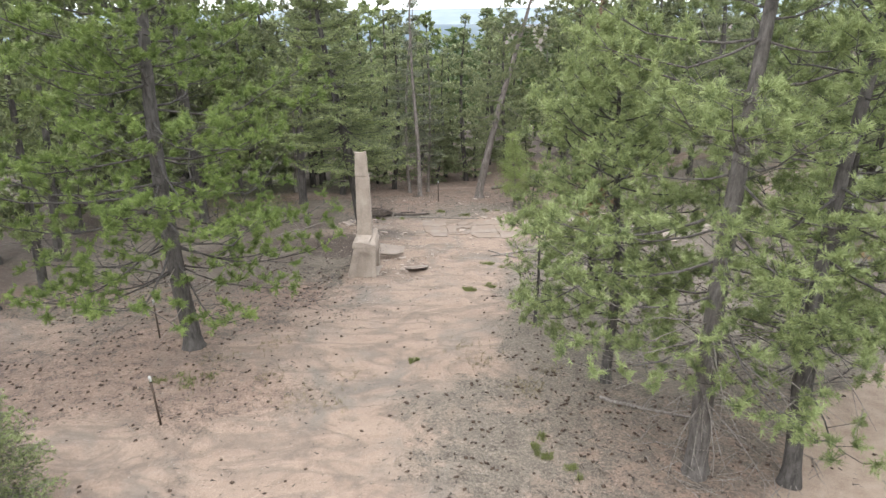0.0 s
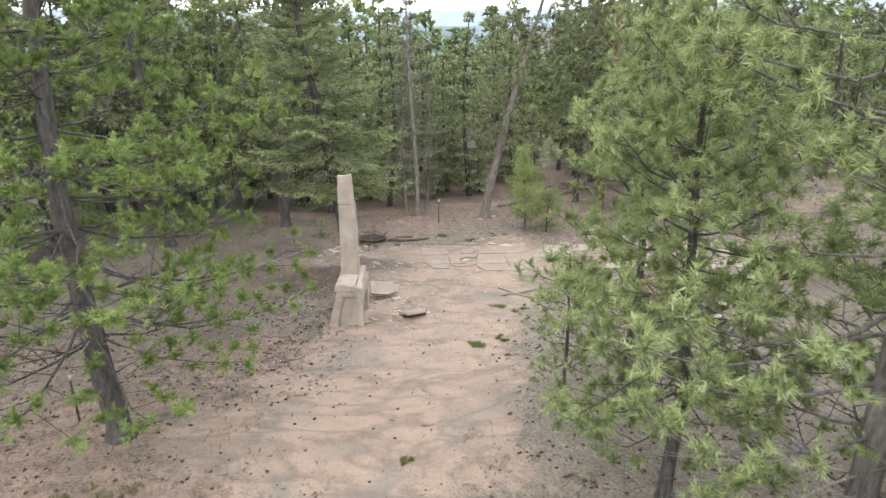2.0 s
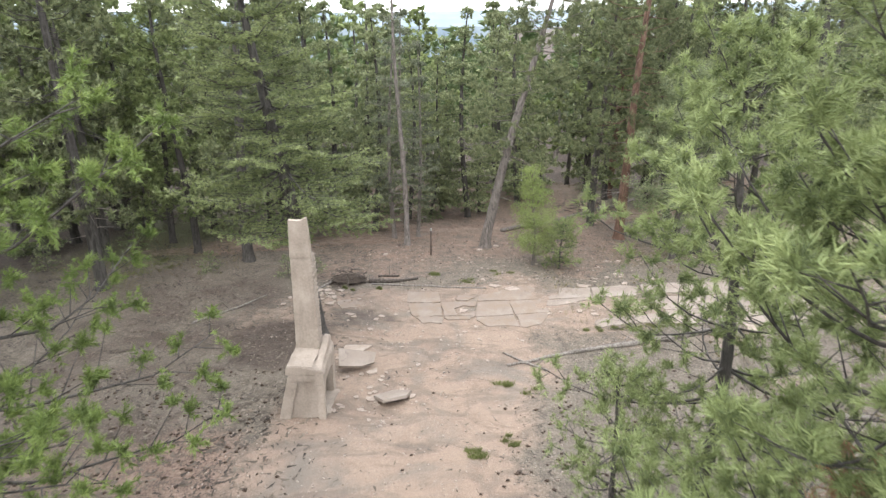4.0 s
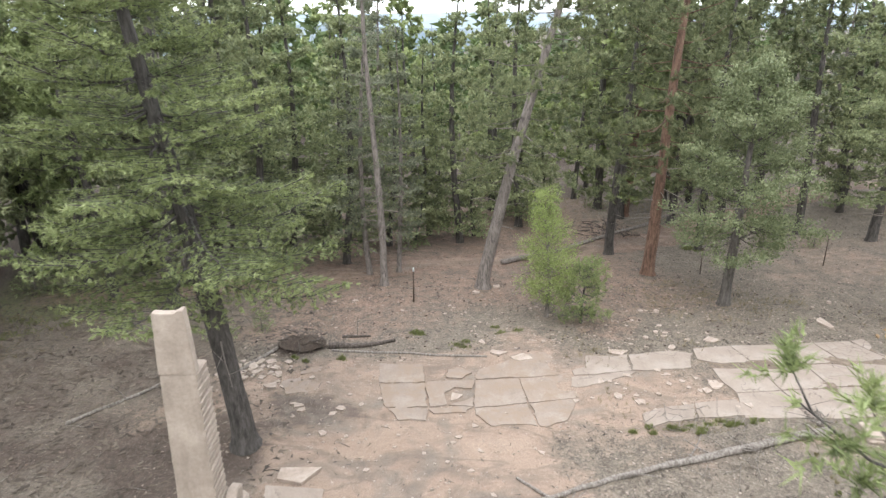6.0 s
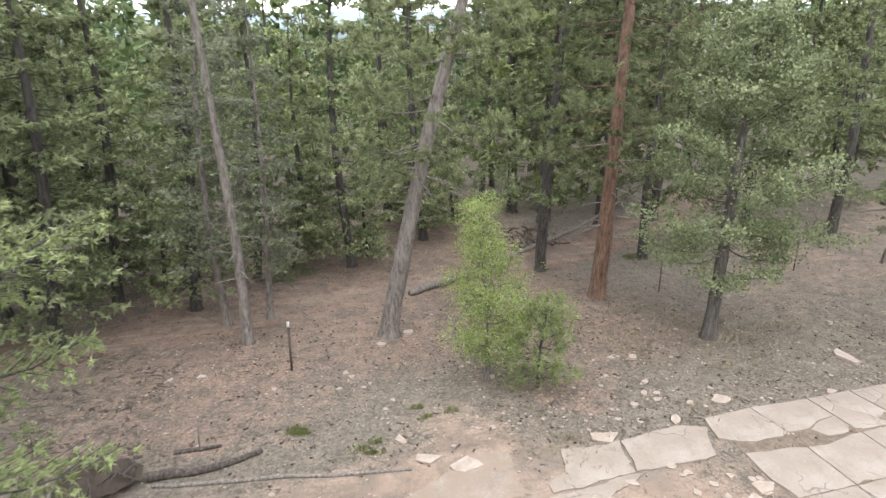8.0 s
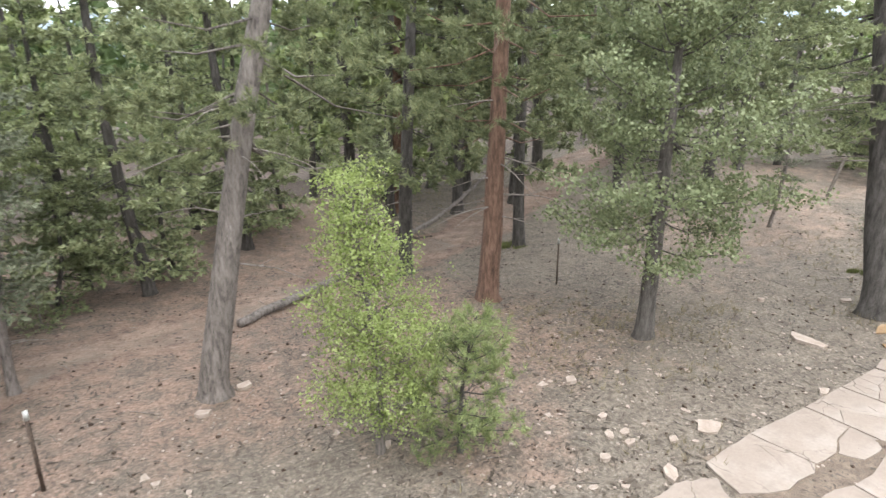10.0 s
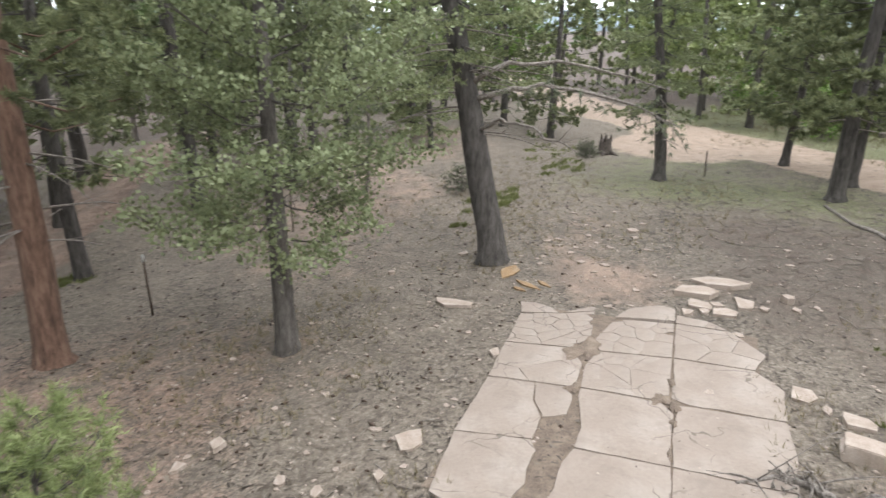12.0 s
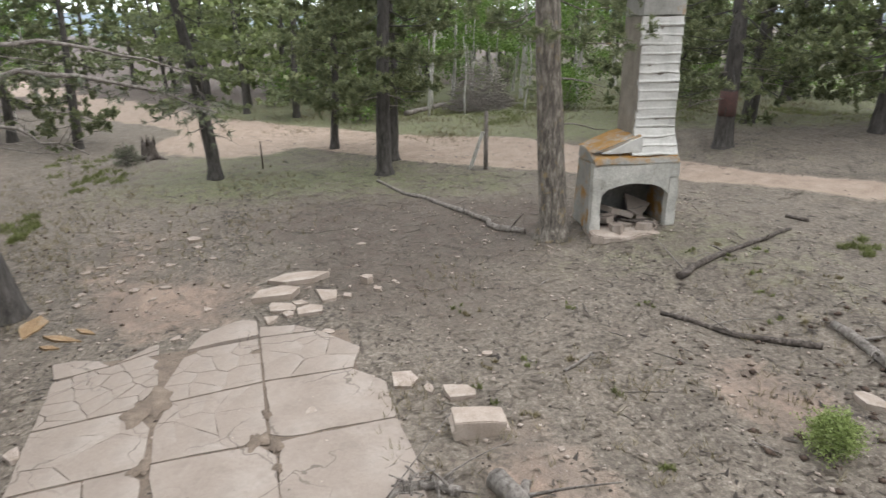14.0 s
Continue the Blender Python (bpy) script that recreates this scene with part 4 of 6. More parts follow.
def clip(poly, nx, ny, d):
    """The part of a convex outline on the side nx*x + ny*y < d."""
    out = []
    for (ax, ay), (bx, by) in zip(poly, poly[1:] + poly[:1]):
        da, db = nx * ax + ny * ay - d, nx * bx + ny * by - d
        if da <= 0:
            out.append((ax, ay))
        if da * db < 0:
            t = da / (da - db)
            out.append((ax + (bx - ax) * t, ay + (by - ay) * t))
    return out


def shatter(poly, n, rs):
    """Splits a convex outline into n pieces about random seeds."""
    xs, ys = [p[0] for p in poly], [p[1] for p in poly]
    seeds = [(rs.uniform(min(xs), max(xs)), rs.uniform(min(ys), max(ys))) for _ in range(n)]
    out = []
    for i, (ax, ay) in enumerate(seeds):
        cell = poly
        for j, (bx, by) in enumerate(seeds):
            if i != j and cell:
                nx, ny = bx - ax, by - ay
                cell = clip(cell, nx, ny, (nx * (ax + bx) + ny * (ay + by)) / 2)
        if len(cell) > 2:
            out.append(cell)
    return out


def area(poly):
    return abs(sum(ax * by - bx * ay for (ax, ay), (bx, by) in zip(poly, poly[1:] + poly[:1]))) / 2


FLOOR = structure(new("concrete_floor"), "broken pinkish concrete floor slab of the ruined house with cracked panels", "floor")
FLOOR.location = (0, 0, 0)
slab_rs = random.Random(21)


def panel(poly, rag=0.05, pieces=1, gap=0.002, lift=0.032, keep=1.0, mat=None):
    cells = [poly] if pieces == 1 else shatter(poly, pieces, slab_rs)
    for c in cells:
        if area(c) < 0.015 or slab_rs.random() > keep:
            continue
        cx, cy = sum(p[0] for p in c) / len(c), sum(p[1] for p in c) / len(c)
        r = max(0.05, math.sqrt(area(c)))
        c = [(x + (cx - x) * gap / r, y + (cy - y) * gap / r) for x, y in c]
        me, mx, my = slab_mesh(ragged(c, rag if pieces == 1 else 0.012, slab_rs))
        if mat:
            me.materials[0] = mat
        ob = part("panel", me, FLOOR)
        z = float(base_height(mx, my))
        slope_x = math.degrees(math.atan(float(base_height(mx + 0.4, my) - base_height(mx - 0.4, my)) / 0.8))
        slope_y = math.degrees(math.atan(float(base_height(mx, my + 0.4) - base_height(mx, my - 0.4)) / 0.8))
        ob.matrix_basis = pose(mx, my, z + lift + 0.004 * slab_rs.random(), slab_rs.gauss(0, 0.1) + slope_y, slab_rs.gauss(0, 0.1) - slope_x, 0)


# eastern part: three runs of panels
panel([(8.33, 35.08), (9.52, 35.27), (9.68, 34.29), (9.47, 34.16), (9.11, 34.17), (8.83, 34.11), (8.5, 34.2), (8.17, 34.38)], 0.02)
panel([(9.54, 35.27), (11.0, 35.33), (11.05, 34.62), (10.6, 34.52), (10.2, 34.3), (9.7, 34.28)], 0.014)
panel([(11.07, 34.6), (11.1, 34.2), (10.91, 34.04), (10.4, 34.0), (10.22, 34.28), (10.62, 34.5)], 0.02)
panel([(11.03, 35.34), (12.19, 35.45), (12.32, 34.35), (11.86, 34.1), (11.14, 34.05)], 0.03, 5, 0.0035)
panel([(12.23, 35.45), (13.44, 35.56), (13.6, 34.88), (13.9, 34.3), (12.8, 34.15), (12.35, 34.38)], 0.05, 34, 0.009)
panel([(13.48, 35.57), (13.95, 35.7), (13.97, 35.43), (13.83, 35.08), (13.63, 34.9)], 0.03)
panel([(13.66, 34.84), (14.05, 34.45), (14.1, 34.33), (13.93, 34.31)], 0.03, 2, 0.006)
panel([(8.39, 33.82), (8.9, 33.78), (9.38, 33.81), (9.69, 33.74), (9.75, 32.61), (8.5, 32.51), (8.37, 33.03)], 0.02)
panel([(9.72, 33.74), (10.16, 33.75), (10.92, 33.95), (11.13, 33.97), (11.17, 32.88), (10.92, 32.68), (10.56, 32.67), (9.77, 32.61)], 0.014)
panel([(11.16, 33.97), (11.86, 34.04), (12.35, 33.95), (12.52, 32.84), (11.4, 32.78), (11.2, 33.02)], 0.03, 11, 0.0035)
panel([(12.39, 33.93), (12.75, 34.08), (13.67, 33.9), (13.85, 32.92), (12.56, 32.84)], 0.04, 18, 0.005)
panel([(13.72, 33.89), (14.15, 33.74), (14.52, 33.16), (14.42, 32.95), (13.9, 32.93)], 0.03, lift=0.06)
panel([(8.17, 31.3), (9.77, 31.28), (9.75, 32.58), (8.5, 32.48), (8.48, 32.41)], 0.02)
panel([(9.8, 31.27), (10.53, 31.24), (11.25, 31.3), (11.2, 32.39), (11.16, 32.63), (10.92, 32.64), (10.56, 32.65), (9.78, 32.59)], 0.02)
panel([(11.28, 31.3), (12.08, 31.3), (12.49, 31.62), (12.56, 31.68), (12.53, 32.81), (11.34, 32.74), (11.24, 32.5)], 0.03)
panel([(12.59, 31.66), (13.14, 31.5), (13.85, 32.03), (13.86, 32.88), (12.57, 32.81)], 0.05, 9, 0.0035)
panel([(13.88, 32.05), (14.15, 32.36), (14.25, 32.9), (13.89, 32.9)], 0.04, 3, 0.005)


def soil_patch(x, y, rx, ry, seed):
    rs = np.random.RandomState(seed)
    n = 44
    a = np.arange(n) * 6.283 / n
    p = rs.rand(4) * 6.283
    r = 1 + 0.3 * np.sin(2 * a + p[0]) + 0.22 * np.sin(3 * a + p[1]) + 0.16 * np.sin(7 * a + p[2]) + 0.25 * (rs.rand(n) - 0.5)
    z = float(base_height(x, y)) + 0.041
    ring = np.stack([rx * r * np.cos(a), ry * r * np.sin(a), np.full(n, -0.006)], 1)
    inner = ring * [0.75, 0.75, 0] + [0, 0, 0.012]
    v = np.concatenate([ring, inner, [[0, 0, 0.014]]])
    k = np.arange(n)
    k2 = (k + 1) % n
    f = np.concatenate([np.stack([k, k2, n + k2], 1), np.stack([k, n + k2, n + k], 1), np.stack([n + k, n + k2, np.full(n, 2 * n)], 1)])
    me = mesh_from("soil_patch", v, f, M_SOIL, True)
    ob = new("soil_patch", me)
    ob.location = (x, y, z)
    tagged(ob, "dark soil lying in a hole of the slab", "soil", kind="stuff")


for i, (x, y, rx, ry) in enumerate(((12.36, 34.16, 0.36, 0.23), (11.24, 32.88, 0.17, 0.1), (11.1, 32.68, 0.15, 0.06), (10.7, 32.66, 0.1, 0.04), (11.1, 34.06, 0.12, 0.11), (11.75, 32.78, 0.08, 0.06), (10.0, 32.64, 0.12, 0.03))):
    soil_patch(x, y, rx, ry, 50 + i)
# soil filling the joints
gx, gy = np.meshgrid(np.linspace(8.4, 13.8, 40), np.linspace(31.6, 35.2, 30))
v = np.stack([gx, gy, base_height(gx, gy) + 0.016 + 0.006 * (wob(gx, gy, 3.0, 1) - 0.5)], -1).reshape(-1, 3)
q = (np.arange(29)[:, None] * 40 + np.arange(39)[None]).ravel()
tagged(new("joint_soil", mesh_from("joint_soil", v, np.stack([q, q + 1, q + 41, q + 40], 1), M_SOIL, True)), "brown soil and grit filling the slab's joints", "soil", kind="stuff")
# middle part, much of it gone
panel([(4.94, 34.66), (5.86, 34.62), (6.2, 34.7), (6.05, 33.73), (4.35, 33.48), (4.34, 33.74), (4.77, 34.01)], 0.05)
panel([(6.22, 34.7), (7.55, 34.96), (8.18, 34.76), (7.8, 33.87), (6.47, 33.74), (6.08, 33.73)], 0.05)
panel([(4.25, 33.38), (5.55, 33.63), (6.23, 33.68), (5.2, 33.17), (4.34, 32.84), (4.14, 32.89)], 0.06)
panel([(5.66, 31.52), (6.32, 31.81), (7.15, 32.0), (7.0, 31.33), (6.19, 31.18), (5.65, 30.91)], 0.05)
panel([(7.18, 32.0), (8.3, 32.18), (8.4, 31.4), (7.03, 31.33)], 0.04)
# western part: panels worn almost flush with the soil, some broken away
for outline, rag in (
    ([(1.6, 33.33), (1.66, 33.87), (2.43, 34.26), (3.02, 34.69), (3.76, 34.97), (3.92, 34.58), (4.11, 34.04), (4.17, 33.58), (2.78, 33.42)], 0.06),
    ([(1.56, 33.28), (2.77, 33.38), (2.84, 32.13), (1.46, 31.9)], 0.03), ([(2.82, 33.38), (4.15, 33.54), (4.26, 32.36), (2.88, 32.13)], 0.04),
    ([(1.46, 31.85), (2.84, 32.07), (2.96, 31.05), (2.43, 31.15), (1.81, 31.08), (1.61, 31.39), (1.46, 31.61)], 0.05), ([(2.9, 32.08), (4.26, 32.3), (3.71, 31.3), (3.15, 31.02), (3.01, 31.06)], 0.05),
    ([(-1.15, 34.3), (0.12, 34.2), (0.18, 33.23), (-1.1, 33.19)], 0.09), ([(0.23, 33.22), (1.52, 33.3), (1.45, 32.85), (0.96, 32.92), (0.68, 32.64), (0.74, 32.07), (0.31, 31.97)], 0.05),
    ([(-1.08, 33.13), (0.18, 33.17), (0.26, 31.98), (-0.8, 31.96)], 0.07), ([(0.8, 32.05), (1.13, 32.2), (1.5, 32.5), (1.43, 31.98)], 0.04), ([(-0.75, 31.9), (0.24, 31.92), (0.22, 31.35), (-0.46, 31.37)], 0.08),
    ([(0.29, 31.92), (1.42, 31.94), (1.23, 31.68), (0.41, 31.66)], 0.06), ([(0.75, 33.5), (1.2, 33.4), (1.5, 33.7), (1.2, 34.0), (0.8, 33.9)], 0.06),
    ([(-3.77, 33.2), (-3.56, 33.44), (-2.6, 33.53), (-1.99, 33.12), (-2.74, 32.8), (-3.49, 32.6)], 0.12), ([(-3.33, 33.69), (-3.13, 34.09), (-2.13, 34.18), (-1.3, 33.88), (-1.92, 33.63), (-2.64, 33.74)], 0.12),
):
    panel(outline, rag, lift=0.014, mat=M_SLABDIRT)

# ---- trees standing near the path ----
tag_tree(place(make_tree("pine_tree", "pine", 15.5, 0.26, 2.3, 4.9, 101, M_APINE, M_BARK, nb=100, subs=12, tufts=7, dead=12, k=15, wide=1.35, lower=1.2), -7.85, 18.1), "ponderosa pine with dark furrowed trunk and drooping bright green boughs", "pines")
tag_tree(place(make_tree("pine_tree", "pine", 14.5, 0.22, 2.9, 4.3, 102, M_PINE, M_MIDBARK, nb=70, subs=10, tufts=7, dead=34, k=13, wide=1.25), 5.65, 11.95), "broad ponderosa pine with grey trunk and tangled dead limbs", "pines")
tag_tree(place(make_tree("pine_tree", "pine", 13.0, 0.18, 2.0, 3.6, 103, M_PINE, M_BARK, nb=48, subs=8, tufts=7, dead=16, k=15, wide=1.1), 7.6, 11.6), "slender pine with grey trunk and open crown", "pines")
tag_tree(place(make_tree("pine_tree", "pine", 9.4, 0.14, 1.7, 3.3, 104, M_PINE, M_BARK, nb=70, subs=10, tufts=7, dead=12, k=16, wide=1.05), 4.6, 16.0), "young bushy pine beside the bare sandy slope", "pines")
tag_tree(place(make_tree("pine_tree", "pine", 9.2, 0.13, 2.0, 2.9, 105, M_PINE, M_BARK, nb=48, subs=8, tufts=6, dead=5, k=14, wide=1.2), 4.95, 20.7), "young pine with light green tufts beyond the slope", "pines")
tag_tree(place(make_tree("pine_sapling", "pine", 4.2, 0.05, 0.7, 1.2, 106, M_PINE, M_BARK, nb=26, subs=4, tufts=4, dead=0, bend=0.05), 3.16, 20.0), "thin pine sapling with a bare lower stem", "pines")
tag_tree(place(make_tree("pine_tree", "pine", 10.5, 0.17, 1.6, 3.2, 121, M_PINE, M_BARK, nb=46, subs=7, tufts=6, dead=6, k=8, big=1.2, wide=1.8), 9.8, 15.2), "bushy pine with light green tufts in the thicket", "pines")
tag_tree(place(make_tree("fir_tree", "fir", 13.2, 0.27, 3.9, 3.9, 107, M_OLIVEFIR, M_BARK, k=10, nb=98, subs=25, tufts=9, dead=6, wide=1.2, full=0.48, lean=(-0.12, 0.0)), -3.95, 30.35), "dense green fir standing just behind the bare chimney", "firs")
tag_tree(place(make_tree("dead_pine", "fir", 14.0, 0.14, 3.2, 1.7, 108, M_GREYFIR, M_GREYBARK, nb=56, subs=7, tufts=4, k=5, wide=1.8, twigs=False, dead=16), -1.55, 41.6), "thin grey half-dead pine with sparse needles", "pines")
tag_tree(place(make_tree("pine_tree", "pine", 15.0, 0.24, 4.3, 3.3, 109, M_DPINE, M_GREYBARK, lean=(0.20, 0.0012), nb=60, subs=8, tufts=6, k=13, big=1.1, wide=1.5, twigs=False, dead=12, bend=0.3), 2.4, 41.3), "leaning ponderosa pine with a grey trunk", "pines")
tag_tree(place(make_tree("bright_sapling", "sprig", 4.15, 0.055, 0.3, 1.35, 110, M_BRIGHT, M_GREYBARK, nb=54, subs=7, tufts=5, dead=0, bend=0.12), 4.3, 37.8), "fresh yellow-green leafy young tree with a pale stem", "saplings")
tag_tree(place(make_tree("pine_sapling", "pine", 2.1, 0.03, 0.2, 0.95, 111, M_PINE, M_BARK, nb=30, subs=5, tufts=5, dead=0, big=0.8, bend=0.05), 5.35, 37.15), "soft green pine sapling beside the leafy young tree", "saplings")
tag_tree(place(make_tree("pine_tree", "pine", 16.5, 0.26, 4.0, 3.7, 112, M_DPINE, M_RED, lean=(0.06, -0.02), nb=66, subs=8, tufts=6, k=12, big=1.1, wide=1.6, twigs=False, dead=12, bend=0.2), 9.5, 43.0), "old ponderosa pine with smooth reddish bark", "pines")
tag_tree(place(make_tree("leafy_tree", "oak", 8.2, 0.18, 1.9, 2.8, 113, M_OAK, M_MIDBARK, k=8, nb=50, subs=7, tufts=8, dead=12, wide=1.4, bend=0.04), 11.0, 39.0), "pale grey-green leafy tree with a straight grey trunk", "trees")
tag_tree(place(make_tree("fir_tree", "fir", 14.5, 0.3, 4.2, 3.9, 114, M_FIR, M_BARK, lean=(0.02, 0.13), wide=1.6, k=11, nb=84, subs=18, tufts=7, twigs=False, dead=24), 16.2, 37.1), "thick dark-barked leaning fir with bare drooping limbs", "firs")
tag_tree(place(make_tree("fir_tree", "fir", 11.0, 0.19, 2.2, 2.7, 115, M_FIR, M_BARK, lean=(0.0, 0.06), wide=1.6, k=11, nb=84, subs=15, tufts=6, twigs=False, dead=5), 25.6, 34.4), "green fir with a bare lower trunk beside the dirt road", "firs")
tag_tree(place(make_tree("pine_tree", "pine", 14.0, 0.29, 4.1, 3.3, 116, M_DPINE, M_LICHENBARK, lean=(0.02, 0.08), bend=0.08, nb=56, subs=7, tufts=6, k=13, wide=1.3, twigs=False, dead=4), 16.75, 27.0), "thick pine with flaking yellow-lichened bark beside the fireplace", "pines")
tag_tree(place(make_tree("pine_tree", "pine", 12.5, 0.23, 2.3, 2.9, 117, M_DPINE, M_BARK, lean=(0, 0.03), nb=60, subs=7, tufts=6, k=10, big=1.2, wide=2.6, twigs=False, dead=4), 24.4, 29.3), "dark green pine in a clump by the road", "roadside clump")
tag_tree(place(make_tree("pine_tree", "pine", 11.5, 0.21, 2.0, 2.7, 118, M_DPINE, M_BARK, nb=60, subs=7, tufts=6, k=10, big=1.2, wide=2.6, twigs=False, dead=4), 26.4, 28.7), "dark green pine in a clump by the road", "roadside clump")
tag_tree(place(make_tree("pine_tree", "pine", 9.0, 0.15, 1.4, 2.4, 119, M_DPINE, M_BARK, nb=56, subs=6, tufts=6, k=10, big=1.2, wide=2.6, twigs=False, dead=2), 29.3, 30.4), "bushy dark pine by the bend of the road", "roadside clump")

# ---- repeated trees of the wood ----
STOCK = {
    "pine": make_tree("pine_tree", "pine", 15.0, 0.22, 3.0, 3.2, 201, M_DPINE, M_BARK, nb=50, subs=6, tufts=4, dead=6, big=1.6, twigs=False, k=6, wide=3.6),
    "pine_b": make_tree("pine_tree", "pine", 13.0, 0.18, 2.3, 2.9, 202, M_PINE, M_BARK, nb=48, subs=6, tufts=4, dead=5, big=1.6, twigs=False, k=6, wide=3.6),
    "red": make_tree("pine_tree", "pine", 17.0, 0.25, 4.6, 3.3, 203, M_DPINE, M_RED, nb=50, subs=6, tufts=4, dead=5, big=1.6, twigs=False, k=6, wide=3.6),
    "fir": make_tree("fir_tree", "fir", 13.0, 0.18, 0.9, 2.9, 204, M_FIR, M_BARK, nb=84, subs=10, tufts=4, dead=2, big=1.9, twigs=False, k=6, wide=2.4),
    "thin": make_tree("fir_tree", "fir", 12.0, 0.12, 2.2, 1.8, 205, M_GREYFIR, M_GREYBARK, nb=70, subs=9, tufts=4, dead=8, big=1.7, twigs=False, k=6, wide=1.6),
    "aspen": make_tree("aspen_tree", "oak", 9.5, 0.09, 2.2, 2.1, 206, M_ASPEN, M_ASPENBARK, nb=34, subs=5, tufts=3, dead=0, big=1.8, twigs=False, k=4, wide=1.5),
    "low": make_tree("pine_tree", "pine", 12.5, 0.24, 1.0, 4.1, 208, M_DPINE, M_BARK, nb=60, subs=6, tufts=5, dead=8, big=1.4, twigs=False, k=6, wide=5.2),
    "far_pine": make_tree("pine_tree", "pine", 14.5, 0.2, 2.4, 3.1, 209, M_DPINE, M_BARK, nb=36, subs=4, tufts=3, dead=0, big=2.4, twigs=False, k=4, wide=7.4),
    "far_fir": make_tree("fir_tree", "fir", 12.5, 0.17, 0.7, 3.0, 210, M_FIR, M_BARK, nb=70, subs=6, tufts=3, dead=0, big=2.6, twigs=False, k=5, wide=4.0),
    "far_bright": make_tree("pine_tree", "pine", 13.0, 0.17, 2.0, 2.9, 211, M_PINE, M_BARK, nb=36, subs=4, tufts=3, dead=0, big=2.4, twigs=False, k=4, wide=7.4),
    "small": make_tree("young_fir", "fir", 5.0, 0.08, 0.3, 1.6, 207, M_FIR, M_BARK, nb=56, subs=9, tufts=4, dead=0, big=1.5, twigs=False, k=7, wide=1.8),
}
STOCK_LABEL = {
    "pine": "dark green ponderosa pine in the wood", "pine_b": "ponderosa pine with bright green tufts in the wood", "red": "tall pine with reddish bark in the wood",
    "fir": "dense green fir in the wood", "thin": "thin grey-barked conifer with sparse needles", "aspen": "pale-stemmed aspen with light green leaves",
    "low": "spreading dark pine with low hanging boughs", "far_pine": "dark green pine deep in the wood", "far_fir": "green fir deep in the wood", "far_bright": "bright green pine deep in the wood",
    "small": "young bushy fir with branches to the ground",
}
first = {}


def stock_tree(kind, x, y, size=1.0, turn=None):
    turn = (x * 37 + y * 91) % 360 if turn is None else turn
    m = pose(x, y, gz(x, y) - 0.05, 0, 0, turn) @ Matrix.Diagonal((size, size, size, 1))
    if kind not in first:
        first[kind] = tag_tree(STOCK[kind], STOCK_LABEL[kind], "trees of the wood")
        STOCK[kind].matrix_basis = m
        return STOCK[kind]
    ob = copy_thing(first[kind], pose(0, 0, 0))
    ob.matrix_basis = m
    return ob


# trunks that can be told apart
for kind, x, y, size in (
    ("thin", -2.3, 43.4, 0.95), ("thin", -1.05, 43.6, 0.85), ("fir", -3.5, 45.2, 0.9), ("fir", 1.8, 49.0, 0.95), ("fir", 5.2, 52.0, 1.05), ("pine", 8.8, 46.6, 0.95),
    ("pine", 13.5, 47.4, 0.9), ("pine", 13.9, 52.5, 1.0), ("red", 11.7, 54.0, 1.0), ("pine", 21.1, 46.2, 0.95), ("pine_b", -11.6, 40.2, 1.0), ("pine", -13.4, 34.7, 1.05),
    ("pine", -15.4, 39.0, 1.0), ("pine_b", -13.7, 42.4, 0.9), ("pine_b", -15.7, 23.4, 1.0), ("pine", -16.4, 21.3, 1.05), ("pine", -8.6, 38.3, 1.1), ("fir", -6.9, 43.0, 1.0),
    ("low", 33.3, 40.2, 0.75), ("low", 36.4, 43.6, 0.8), ("low", 21.9, 13.4, 1.0), ("low", 25.8, 15.2, 1.05), ("low", 19.0, 9.0, 1.0),
    ("low", 29.5, 16.5, 0.95), ("low", 24.5, 9.5, 1.05), ("low", 30.5, 9.5, 1.0), ("low", 34.5, 13.5, 1.0), ("pine_b", -20.0, 27.0, 1.0), ("pine", -19.0, 32.0, 1.05), ("fir", -23.0, 24.0, 1.0), ("pine", 18.9, 48.5, 0.9),
    ("fir", 22.5, 51.0, 0.9), ("thin", 20.3, 42.8, 0.5), ("pine", 26.5, 49.0, 0.95), ("fir", 29.0, 44.5, 0.7), ("pine", 12.0, 8.5, 0.95), ("pine_b", 10.6, 16.4, 0.85), ("pine", 15.0, 12.0, 1.0),
    ("far_pine", -22, 44, 1.0), ("far_fir", -19, 47, 1.0), ("far_pine", -24, 40, 1.05), ("far_fir", -17, 49.5, 0.9), ("far_pine", -21, 51, 1.0), ("far_fir", -25, 47, 1.0), ("small", -16, 44, 0.9), ("small", -19, 40, 1.1), ("small", -22, 36, 1.0), ("far_fir", -27, 34, 1.0),
    ("pine_b", -13.5, 14.0, 0.95), ("pine", -9.5, 46.0, 0.95), ("fir", -12.0, 48.0, 0.9), ("pine_b", -16.5, 46.0, 1.0), ("pine", -18.5, 42.0, 1.0), ("fir", -7.5, 50.0, 0.95), ("pine", -20.0, 37.0, 1.0), ("thin", -10.2, 43.5, 0.9), ("small", 2.6, 50.5, 1.0), ("small", -0.5, 49.0, 0.8), ("small", -5.0, 48.0, 0.9), ("small", 7.2, 55.0, 0.9), ("small", 0.4, 53.0, 1.1), ("small", 31.0, 46.5, 0.8), ("small", 34.0, 20.0, 0.7), ("small", 38.5, 26.0, 0.8), ("small", 12.5, 57.0, 0.9),
):
    stock_tree(kind, x, y, size)

